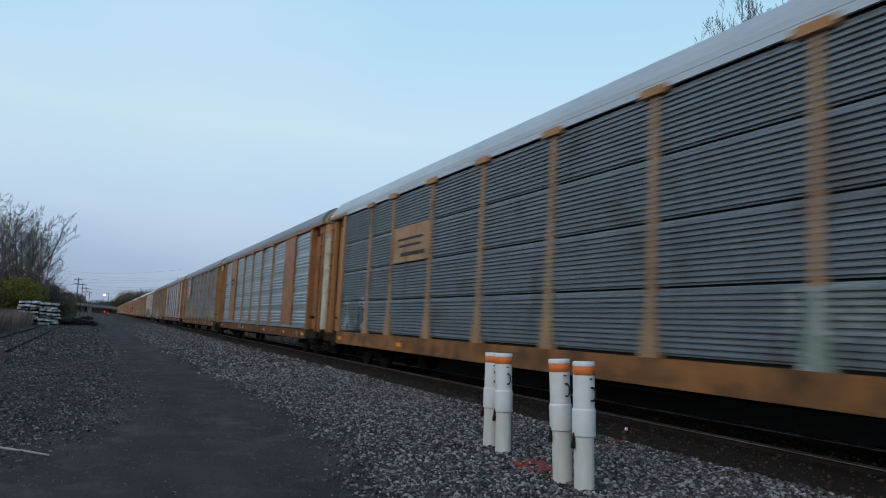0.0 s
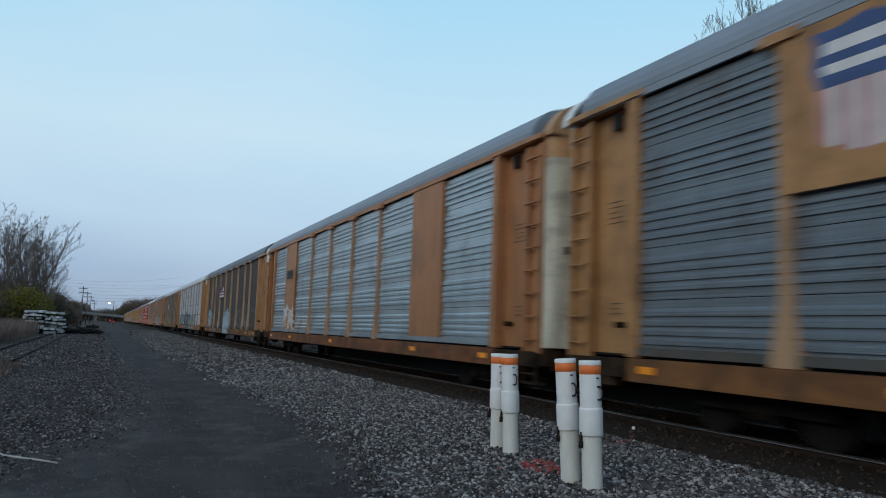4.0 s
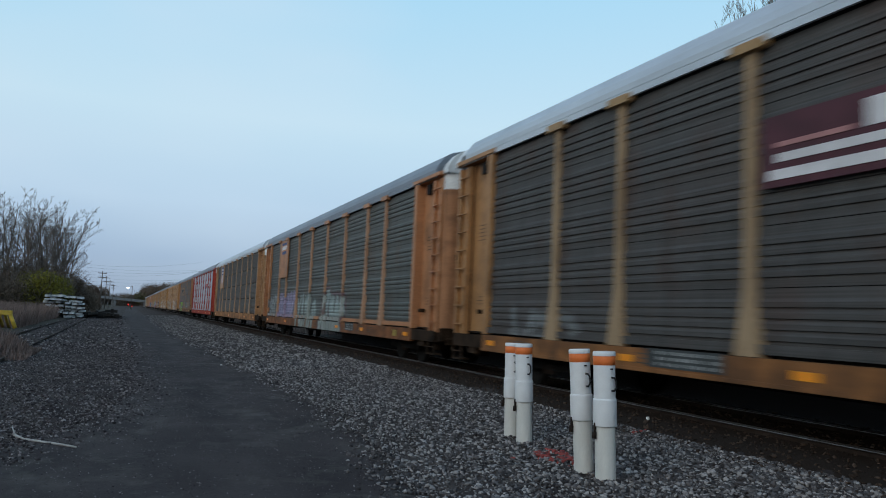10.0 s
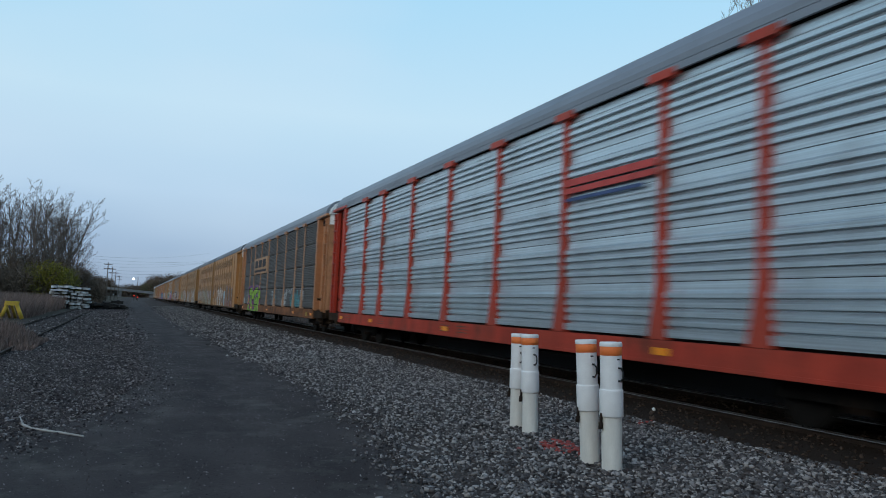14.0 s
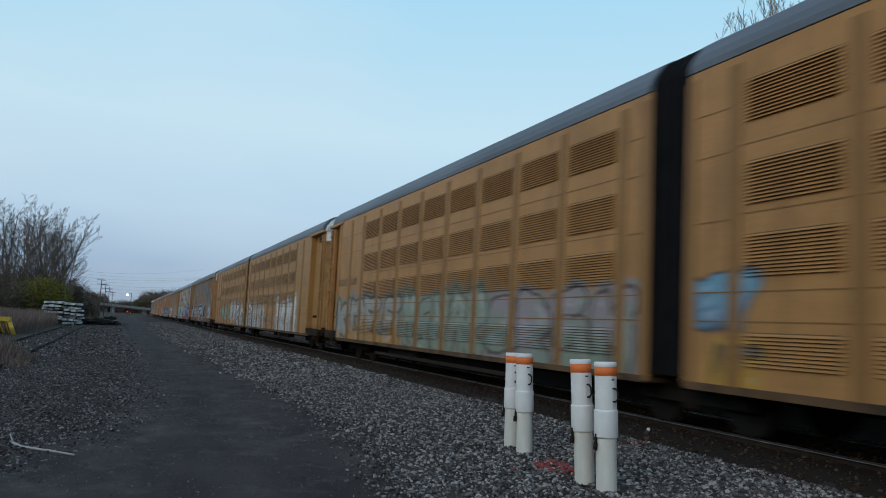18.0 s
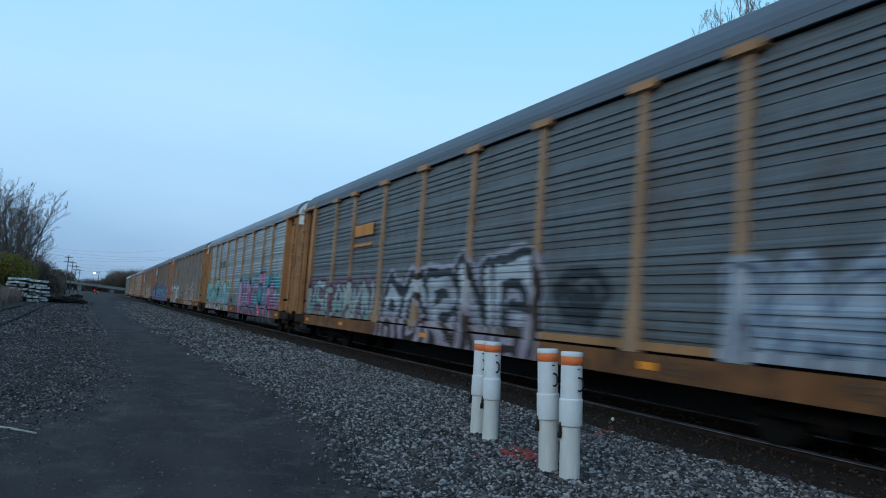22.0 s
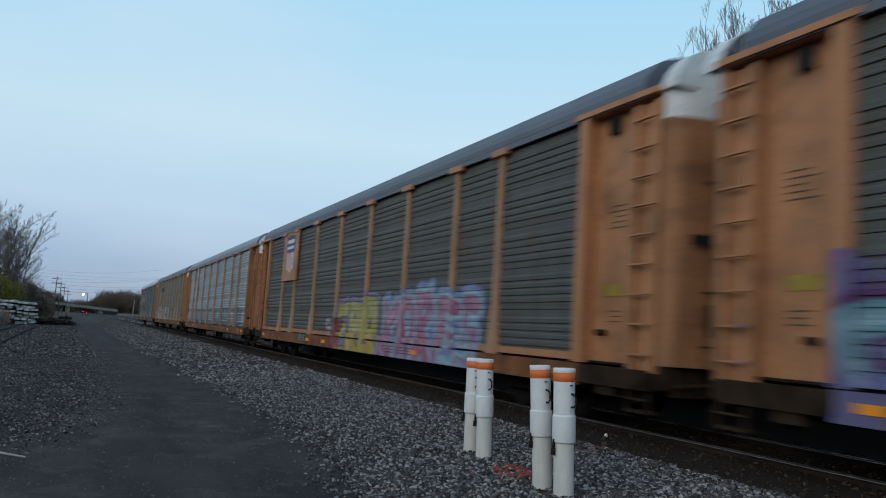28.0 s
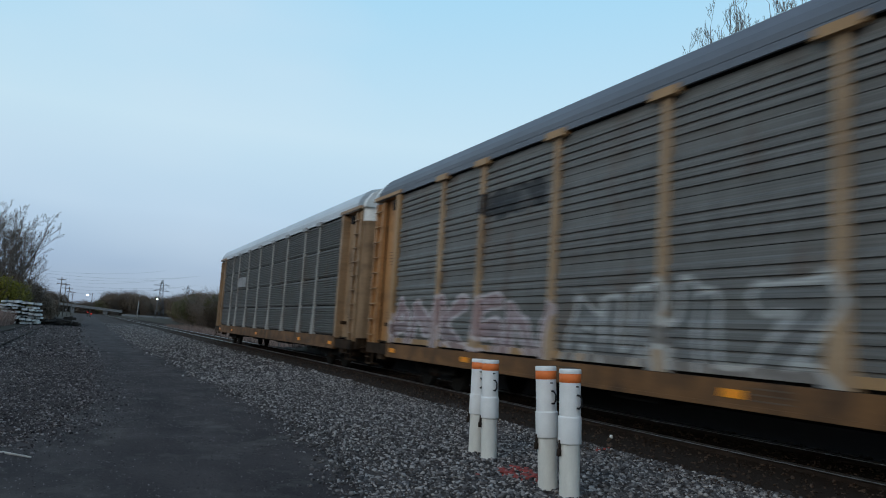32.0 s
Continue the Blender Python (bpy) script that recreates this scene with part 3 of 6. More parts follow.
def road_sheet():
    g = Geo()
    ys = np.concatenate([np.linspace(-15, 60, 420), np.linspace(60.5, 330, 120)])
    k = 21
    v = []
    for y in ys:
        a, b = road_edges(y)
        for i in range(k):
            x = a + (b - a) * i / (k - 1)
            v.append((x, y, ground_z(x, y) + (0.018 if 0 < i < k - 1 else -0.01)))
    g.add(v, [(j * k + i, j * k + i + 1, (j + 1) * k + i + 1, (j + 1) * k + i) for j in range(len(ys) - 1) for i in range(k - 1)], True)
    m = mat("worn_asphalt", (0.050, 0.0405, 0.0405), 0.92, vary=0.24, scale=1.1, fine=60, bump=0.8, tint=(0.058, 0.047, 0.045), stretch=(1.2, 0.45, 1), spec=0.12)
    # pale worn patches
    n_, l_ = m.node_tree.nodes, m.node_tree.links
    b = n_["Principled BSDF"]
    old = b.inputs["Base Color"].links[0].from_socket
    co, nz, mr, mx = n_.new("ShaderNodeTexCoord"), n_.new("ShaderNodeTexNoise"), n_.new("ShaderNodeMapRange"), n_.new("ShaderNodeMix")
    mx.data_type = "RGBA"
    nz.inputs["Scale"].default_value, nz.inputs["Detail"].default_value, nz.inputs["Roughness"].default_value = 1.5, 9, 0.66
    along_ = n_.new("ShaderNodeMapping")
    along_.inputs["Scale"].default_value = (0.9, 0.8, 1)
    l_.new(co.outputs["Object"], along_.inputs[0])
    l_.new(along_.outputs[0], nz.inputs["Vector"])
    mr.inputs["From Min"].default_value, mr.inputs["From Max"].default_value = 0.52, 0.66
    mr.inputs["To Max"].default_value = 0.85
    l_.new(nz.outputs["Fac"], mr.inputs["Value"])
    l_.new(mr.outputs[0], mx.inputs[0])
    l_.new(old, mx.inputs[6])
    mx.inputs[7].default_value = (0.105, 0.094, 0.083, 1)
    l_.new(mx.outputs[2], b.inputs["Base Color"])
    tagged(part("road", g, m), "dark worn asphalt service road with pale patches", "road", kind="structure")


road_sheet()


def stone_field(name, label, count, spot, size, material, seed):
    """Many small broken stones in one mesh; spot(rng) gives x, y."""
    rng = np.random.RandomState(seed)
    t = (1 + 5 ** 0.5) / 2
    ico = np.array([(-1, t, 0), (1, t, 0), (-1, -t, 0), (1, -t, 0), (0, -1, t), (0, 1, t), (0, -1, -t), (0, 1, -t), (t, 0, -1), (t, 0, 1), (-t, 0, -1), (-t, 0, 1)], float)
    ico /= np.linalg.norm(ico[0])
    tri = np.array([(0, 11, 5), (0, 5, 1), (0, 1, 7), (0, 7, 10), (0, 10, 11), (1, 5, 9), (5, 11, 4), (11, 10, 2), (10, 7, 6), (7, 1, 8),
                    (3, 9, 4), (3, 4, 2), (3, 2, 6), (3, 6, 8), (3, 8, 9), (4, 9, 5), (2, 4, 11), (6, 2, 10), (8, 6, 7), (9, 8, 1)])
    xy = spot(rng, count)
    count = len(xy)
    z = np.array([ground_z(x, y) + (0.018 if road_edges(y)[0] < x < road_edges(y)[1] else 0.0) for x, y in xy])
    s = size[0] + (size[1] - size[0]) * rng.rand(count) ** 2
    shape = ico[None] * (0.45 + 0.85 * rng.rand(count, 12, 1)) * (0.36 + 1.1 * rng.rand(count, 1, 3))
    ang = rng.rand(count, 2) * 6.283
    ca, sa, cb, sb = np.cos(ang[:, :1]), np.sin(ang[:, :1]), np.cos(ang[:, 1:]), np.sin(ang[:, 1:])
    x, y, q = shape[..., 0], shape[..., 1], shape[..., 2]
    x, y = x * ca - y * sa, x * sa + y * ca
    y, q = y * cb - q * sb, y * sb + q * cb
    v = np.stack([x, y, q * 0.75], -1) * s[:, None, None] * 0.5
    v += np.stack([xy[:, 0], xy[:, 1], z + s * 0.12], -1)[:, None]
    faces = (tri[None] + 12 * np.arange(count)[:, None, None]).reshape(-1)
    m = bpy.data.meshes.new(name)
    m.vertices.add(12 * count)
    m.vertices.foreach_set("co", v.reshape(-1))
    m.loops.add(60 * count)
    m.loops.foreach_set("vertex_index", faces.astype(np.int32))
    m.polygons.add(20 * count)
    m.polygons.foreach_set("loop_start", np.arange(0, 60 * count, 3, dtype=np.int32))
    m.update(calc_edges=True)
    m.materials.append(material)
    return tagged(new(name, m), label, "gravel", kind="stuff")


BALLAST = island_mat("crushed_limestone", (0.034, 0.031, 0.032), (0.42, 0.39, 0.37), mid=(0.136, 0.124, 0.121))
CINDER = island_mat("dark_gravel", (0.024, 0.0200, 0.0210), (0.31, 0.275, 0.265), mid=(0.082, 0.068, 0.069))
DIRTY = island_mat("oily_ballast", (0.018, 0.0125, 0.0095), (0.085, 0.057, 0.042))


def spots_right(near, far):
    def pick(rng, n):
        y = near + (far - near) * rng.rand(n) ** 1.6
        lo = np.array([road_edges(q)[1] for q in y]) - 0.55 * rng.rand(n) ** 3 - 0.06
        x = lo + (6.62 - lo) * rng.rand(n) ** 0.85
        return np.stack([x, y], -1)
    return pick


def spots_left(near, far):
    def pick(rng, n):
        y = near + (far - near) * rng.rand(n) ** 1.5
        hi = np.array([road_edges(q)[0] for q in y]) + 1.0 * rng.rand(n) ** 4
        wide = 5.0 * (0.35 + 0.65 * np.clip(np.abs(y) / 25, 0, 1))
        return np.stack([hi + 0.1 - wide * rng.rand(n) ** 1.1, y], -1)
    return pick


def spots_track(rng, n):
    return np.stack([6.25 + 4.4 * rng.rand(n), 2 + 75 * rng.rand(n) ** 1.6], -1)


def spots_road(rng, n):
    y = 4 + 26 * rng.rand(n) ** 1.4
    e = np.array([road_edges(q) for q in y])
    k = rng.rand(n)
    k = np.where(rng.rand(n) < 0.5, k, np.where(rng.rand(n) < 0.6, k ** 3, 1 - k ** 4))
    return np.stack([e[:, 0] + (e[:, 1] - e[:, 0]) * k, y], -1)


stone_field("ballast_gravel", "pale crushed stone ballast beside the track", 56000, spots_right(3.5, 24), (0.032, 0.066), BALLAST, 1)
stone_field("ballast_gravel", "pale crushed stone ballast farther along the track", 26000, spots_right(20, 130), (0.05, 0.11), BALLAST, 2)
stone_field("siding_gravel", "dark scattered gravel between road and siding", 36000, spots_left(8.5, 34), (0.018, 0.054), CINDER, 3)
stone_field("siding_gravel", "dark scattered gravel between road and siding", 6000, spots_left(30, 110), (0.05, 0.12), CINDER, 4)
stone_field("ballast_gravel", "pale crushed stone ballast behind the viewpoint", 9000, spots_right(-9, 3.6), (0.022, 0.062), BALLAST, 7)
stone_field("siding_gravel", "dark scattered gravel beside the road", 7000, spots_left(-9, 5.2), (0.015, 0.05), CINDER, 8)
stone_field("track_gravel", "oily brown ballast between the ties", 17000, spots_track, (0.03, 0.07), DIRTY, 5)
stone_field("road_grit", "loose grit on the asphalt", 32000, spots_road, (0.006, 0.020), CINDER, 6)


# ---- tracks ----
def rail_outline(x, top):
    w, h = 0.036, 0.165
    pts = [(-0.07, 0), (0.07, 0), (0.07, 0.012), (0.012, 0.03), (0.012, 0.125), (w, 0.135), (w, 0.158), (0.028, h), (-0.028, h), (-w, 0.158), (-w, 0.135), (-0.012, 0.125), (-0.012, 0.03), (-0.07, 0.012)]
    return [(x + a, top - h + b) for a, b in pts]


def main_track():
    t = thing("railway_track", "main line track with shiny railheads and dark ties", "track", kind="structure")
    for x in (TRACK_X - 0.7525, TRACK_X + 0.7525):
        r = part("rail", Geo().prism(rail_outline(x, RAIL_TOP - 0.004), -720, 1500), RUST, t, "rust-brown steel rail")
        part("railhead", Geo().prism([(x - 0.037, RAIL_TOP - 0.026), (x - 0.036, RAIL_TOP - 0.014), (x - 0.031, RAIL_TOP - 0.006), (x - 0.022, RAIL_TOP - 0.001), (x, RAIL_TOP + 0.001), (x + 0.022, RAIL_TOP - 0.001), (x + 0.031, RAIL_TOP - 0.006), (x + 0.037, RAIL_TOP - 0.026)], -720, 1500), STEEL, r, "polished running surface")
    tie = fixed(Geo().box(-1.3, 1.3, -0.115, 0.115, -0.16, 0.0, 0.02))
    tie.materials.append(TIE)
    for i in range(230):
        o = new("tie", tie)
        o.parent = t
        o.location = (TRACK_X + 0.03 * math.sin(i * 2.4), -8 + i * 0.53, RAIL_TOP - 0.100)


def siding():
    t = thing("siding_track", "rusty disused siding half buried in gravel", "track", kind="structure")
    for off in (0.0, -1.505):
        g = Geo()
        for a, b in ((14, 40), (40, 66), (66, 92)):
            xa, xb = -2.98 - 0.0142 * (a - 15) + off, -2.98 - 0.0142 * (b - 15) + off
            o1, o2 = rail_outline(xa, 0.125), rail_outline(xb, 0.125)
            n = len(o1)
            g.add([(x, a, z) for x, z in o1] + [(x, b, z) for x, z in o2], [(i, (i + 1) % n, n + (i + 1) % n, n + i) for i in range(n)])
        part("rail", fixed(g), RUST, t, "rusty steel rail")
    tie = fixed(Geo().box(-1.25, 1.25, -0.11, 0.11, -0.12, 0.0, 0.02))
    tie.materials.append(TIE)
    for i in range(130):
        y = 15 + i * 0.58
        o = new("tie", tie)
        o.parent = t
        o.location = (-2.98 - 0.0142 * (y - 15) - 0.75, y, -0.025)
        o.rotation_euler = (0, 0, 0.03 * math.sin(i * 1.7))


main_track()
siding()


# ---- the train ----
SPEED, LENGTH = 18.03, 27.4
HALF = 1.52
SILL0, SILL1, EAVE = 0.64, 1.03, 4.91
POSTS = (1.86, 4.65, 6.65, 9.48, 12.30, 15.12, 17.94, 20.75, 22.75, 25.54)
TRAIN = []


def rib_profile(z0, z1, fine, deep=0.032):
    """Depth and height of a pressed sheet, from the bottom up."""
    e = 0.018 if fine else 0.006
    pts = [(-0.05, z0 + e), (0.0, z0 + e)]
    h = z1 - z0
    if fine:
        n, amp = 11, 0.036
        a, b = z0 + 0.05, z1 - 0.04
    else:
        n, amp = 4, deep
        a, b = z0 + 0.16 * h, z0 + 0.86 * h
    p = (b - a) / n
    for i in range(n):
        q = a + i * p
        pts += [(0.0, q), (amp, q + 0.06 * p), (amp, q + 0.52 * p), (0.1 * amp, q + 0.84 * p)]
    return pts + [(0.0, z1 - e), (-0.05, z1 - e)]


def sheet(y0, y1, z0, z1, fine, near=True, deep=0.032):
    pts = rib_profile(z0, z1, fine, deep)
    s = -1 if near else 1
    g = Geo()
    n = len(pts)
    base = HALF - (0.052 if fine else 0.080)
    g.add([(s * (base + d), y, z) for y in (y0, y1) for d, z in pts], [(i, i + 1, n + i + 1, n + i) for i in range(n - 1)])
    return g


def roof_outline(w=1.0, low=EAVE + 0.13):
    half = [(1.53, low), (1.53, low + 0.10), (1.47, low + 0.24), (1.30, low + 0.45), (1.12, low + 0.56), (0.75, low + 0.66), (0.0, low + 0.72)]
    return [(-a * w, z) for a, z in half] + [(a * w, z) for a, z in half[-2::-1]]


def bogie(parent, y, dark=BLACK):
    t = part("bogie", Geo().box(-1.05, -0.93, y - 1.2, y + 1.2, 0.36, 0.66, 0.03).box(0.93, 1.05, y - 1.2, y + 1.2, 0.36, 0.66, 0.03)
             .box(-1.0, 1.0, y - 0.22, y + 0.22, 0.42, 0.74), dark, parent, "dark cast steel wheel truck")
    for dy in (-0.89, 0.89):
        for x in (-0.7525, 0.7525):
            s = -1 if x < 0 else 1
            g = Geo().tube((x - s * 0.03, y + dy, 0.44), (x + s * 0.07, y + dy, 0.44), 0.444, 0.444, 24).tube((x - s * 0.06, y + dy, 0.44), (x - s * 0.028, y + dy, 0.44), 0.47, 0.455, 24)
            g.tube((x + s * 0.07, y + dy, 0.44), (x + s * 0.2, y + dy, 0.44), 0.10, 0.08, 12)
            part("wheel", g, dark, t, "steel wheel")
    part("spring", Geo().tube((-0.99, y - 0.1, 0.28), (-0.99, y - 0.1, 0.52), 0.075, sides=10).tube((-0.99, y + 0.1, 0.28), (-0.99, y + 0.1, 0.52), 0.075, sides=10), RUST, t)


GRIMY_SHADED = {}


def end_door(parent, y, out, low, high, split=4.55):
    """The bulging end doors, with a hood of another colour above."""
    def shell(z0, z1, w):
        g = Geo()
        k = 13
        ring = []
        for i in range(k):
            a = math.pi * i / (k - 1)
            ring.append((-w * math.cos(a), y + out * (0.02 + 0.36 * math.sin(a) ** 0.7)))
        g.add([(x, q, z) for z in (z0, z1) for x, q in ring], [(i, i + 1, k + i + 1, k + i) for i in range(k - 1)], True)
        g.add([(x, q, z1) for x, q in ring], [tuple(range(k))])
        return g
    # door paint: grime, plus shade of the car gap put into the colour
    if low.name not in GRIMY_SHADED:
        GRIMY_SHADED[low.name] = car_paint(low.name + "_door", tuple(0.80 * q for q in low["paint"]), 0.7, grime=0.8, stains=0.8, soil_shade=0.35)
    low = GRIMY_SHADED[low.name]
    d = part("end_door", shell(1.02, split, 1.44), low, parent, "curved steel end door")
    g = shell(split, EAVE + 0.3, 1.45)
    # hood arched like the roof
    o = roof_outline(0.97, EAVE + 0.05)
    n = len(o)
    g.add([(x, y + out * q, z) for q in (0.0, 0.30) for x, z in o], [(i, i + 1, n + i + 1, n + i) for i in range(n - 1)] + [tuple(range(n, 2 * n))])
    part("hood", g, high, parent, "weathered pale end hood")
    for zz in (1.30, 2.05, 3.6):
        part("door_seam", Geo().box(-1.0, 1.0, *sorted((y + out * 0.372, y + out * 0.384)), zz, zz + 0.03), SHADED_GRIME, d)
    # dark colour on a raised box stands for shade in the recess
    part("grab_iron", Geo().box(-0.9, -0.55, *sorted((y + out * 0.37, y + out * 0.40)), 1.45, 1.9), SHADED_GRIME, d, "raised dark box for a shaded hand hold recess")
    part("door_rail", Geo().box(-1.2, 1.2, *sorted((y + out * 0.36, y + out * 0.40)), 2.72, 2.86), GAP, d)
    part("coupler", Geo().box(-0.16, 0.16, *sorted((y, y + out * 0.5)), 0.62, 0.92, 0.03).box(-1.25, 1.25, *sorted((y + out * 0.02, y + out * 0.16)), 0.60, 1.01).tube((-1.3, y + out * 0.2, 0.75), (0, y + out * 0.42, 0.85), 0.025), SHADED_GRIME, parent, "dark knuckle coupler")
    part("air_hose", Geo().tube((0.25, y + out * 0.1, 0.7), (0.28, y + out * 0.38, 0.34), 0.03).tube((0.28, y + out * 0.38, 0.34), (0.2, y + out * 0.5, 0.4), 0.03), BLACK, parent)


def end_bay(parent, y, out, frame, panel_mat, long=1.85):
    """Flat recessed wall with a ladder strip at one end of a car; y is the car's end, out points off the car."""
    def seg(a, b):
        return sorted((y - out * a, y - out * b))
    for s in (-1, 1):
        x = s * HALF
        near = s < 0
        side = sorted((x, x - s * 0.05))
        part("end_wall", Geo().box(*sorted((x - s * 0.20, x - s * 0.25)), *seg(0.55, long - 0.05), SILL1 - 0.06, EAVE + 0.015), panel_mat, parent)
        part("end_post", Geo().box(*sorted((x - s * 0.21, x + s * 0.03)), *seg(long - 0.15, long + 0.07), SILL1 - 0.06, EAVE), frame, parent)
        lad = part("ladder_panel", Geo().box(*sorted((x - s * 0.14, x - s * 0.10)), *seg(0.05, 0.55), SILL1 - 0.12, EAVE - 0.05), panel_mat, parent)
        for a, b in ((0.02, 0.13), (0.50, 0.60)):
            part("stile", Geo().box(*sorted((x - s * 0.15, x - s * 0.02)), *seg(a, b), SILL1 - 0.12, EAVE - 0.05), panel_mat, lad)
        if near:
            for i in range(9):
                z = SILL1 + 0.12 + i * 0.43
                part("rung", Geo().box(x - 0.035, x + 0.03, *seg(0.08, 0.56), z, z + 0.022), frame, lad)
        part("top_beam", Geo().box(*sorted((x - s * 0.26, x + s * 0.06)), *seg(-0.02, long + 0.2), EAVE + 0.02, EAVE + 0.11, 0.02), frame, parent)
        # dark box that paints the beam's shade onto the end wall
        part("beam_shadow_patch", Geo().box(*sorted((x - s * 0.10, x - s * 0.18)), *seg(1.1, 1.32), EAVE - 0.32, EAVE - 0.06), GAP, parent)
    if True:
        x = -HALF
        for k in range(5):
            part("stencil_bar", Geo().box(x + 0.193, x + 0.198, *seg(0.92, 1.36 - 0.09 * (k % 3)), 3.08 + 0.085 * k, 3.098 + 0.085 * k), STENCIL_FADED, parent)
        for k in range(3):
            part("stencil_bar", Geo().box(x + 0.193, x + 0.198, *seg(0.95, 1.3 - 0.07 * (k % 2)), 1.62 + 0.08 * k, 1.636 + 0.08 * k), STENCIL_FADED, parent)
        part("end_sill", Geo().box(x - 0.02, x + 0.16, *seg(0.08, long + 0.05), SILL0 + 0.02, SILL1 - 0.09, 0.02).box(x + 0.1, -x - 0.1, *seg(-0.12, 0.12), SILL0 + 0.05, SILL1 - 0.02), SHADED_GRIME, parent, "end sill with grime and shade in its colour")
        part("brake_shaft", Geo().tube((x + 0.25, y - out * 1.35, SILL1 + 0.42), (x + 0.02, y - out * 1.35, SILL1 + 0.42), 0.05), SHADED_GRIME, parent)
        part("air_reservoir", Geo().lathe(x + 0.45, y - out * 0.75, [(0.0, SILL0 - 0.21), (0.16, SILL0 - 0.2), (0.17, SILL0 + 0.1), (0.02, SILL0 + 0.12)], 10), SHADED_GRIME, parent)
        part("brake_bracket", Geo().box(x + 0.02, x + 0.14, *seg(0.9, 1.3), SILL0 - 0.12, SILL0 + 0.06), SHADED_GRIME, parent)
        part("grab_iron", Geo().box(x - 0.03, x - 0.005, *seg(0.05, 0.6), SILL0 - 0.12, SILL0 - 0.09), SHADED_GRIME, parent)
        part("step", Geo().box(x - 0.01, x + 0.2, *seg(0.06, 0.55), SILL0 - 0.30, SILL0 - 0.26).box(x, x + 0.03, *seg(0.06, 0.10), SILL0 - 0.3, SILL0).box(x, x + 0.03, *seg(0.51, 0.55), SILL0 - 0.3, SILL0), SHADED_GRIME, parent)


FADED = {}


def faded(paint):
    """The bleached shade that the thin side posts have taken on."""
    c = tuple(paint["paint"])
    if c[1] < 0.12:
        return paint
    if paint.name not in FADED:
        FADED[paint.name] = car_paint(paint.name + "_post", tuple(0.70 * a + 0.30 * b for a, b in zip(c, (0.40, 0.345, 0.275))), 0.7, grime=0.4, stains=0.4, art=ART.get(paint.name, ()))
    return FADED[paint.name]


def post_mesh(y, near=True, wide=0.17, flare=0.44, z0=SILL1 - 0.068, z1=EAVE):
    s = -1 if near else 1
    a = s * (HALF - 0.08)
    g = Geo()
    ring = [(flare, z0, 0.040), (wide * 1.12, z0 + 0.74, 0.022), (wide, z0 + 0.95, 0.012), (wide * 0.85, z1, 0.012)]
    v = []
    for w, z, proud in ring:
        b = s * (HALF + proud)
        v += [(a, y - w / 2, z), (b, y - w / 2 + 0.015, z), (b, y + w / 2 - 0.015, z), (a, y + w / 2, z)]
    f = [(4 * j + i, 4 * j + (i + 1) % 4, 4 * j + 4 + (i + 1) % 4, 4 * j + 4 + i) for j in range(len(ring) - 1) for i in range(4)]
    g.add(v, f + [(0, 1, 2, 3), tuple(range(len(v) - 4, len(v)))])
    return fixed(g)


SILL_PAINTS = {}
# where single cars carry their middle reflectors and their stencilled plates, in metres from the leading end
REFLECTORS = {1: (19.6, 4.0), 2: (16.5, 10.2, 5.6), 3: (6.5, 13.8, 21.2), 5: (4.8, 13.5, 21.9), 6: (8.9, 11.3, 19.4), 7: (17.0, 20.4, 9.0), 8: (6.5, 9.8, 20.0), 9: (15.0, 6.2), 10: (6.5, 14.9, 21.4), 16: (16.0, 18.0, 8.4), 18: (13.7, 6.2, 21.0)}
PLATES = {2: (17.0, 18.3), 5: (18.6, 21.1), 7: (18.3, 19.9), 8: (7.5, 8.6), 16: (18.3, 19.4)}
STENCIL_GROUND = mat("stencil_ground", (0.045, 0.050, 0.050), 0.7, vary=0.3)
STENCIL_PALE = mat("stencil_pale", (0.24, 0.25, 0.24), 0.7, vary=0.4)


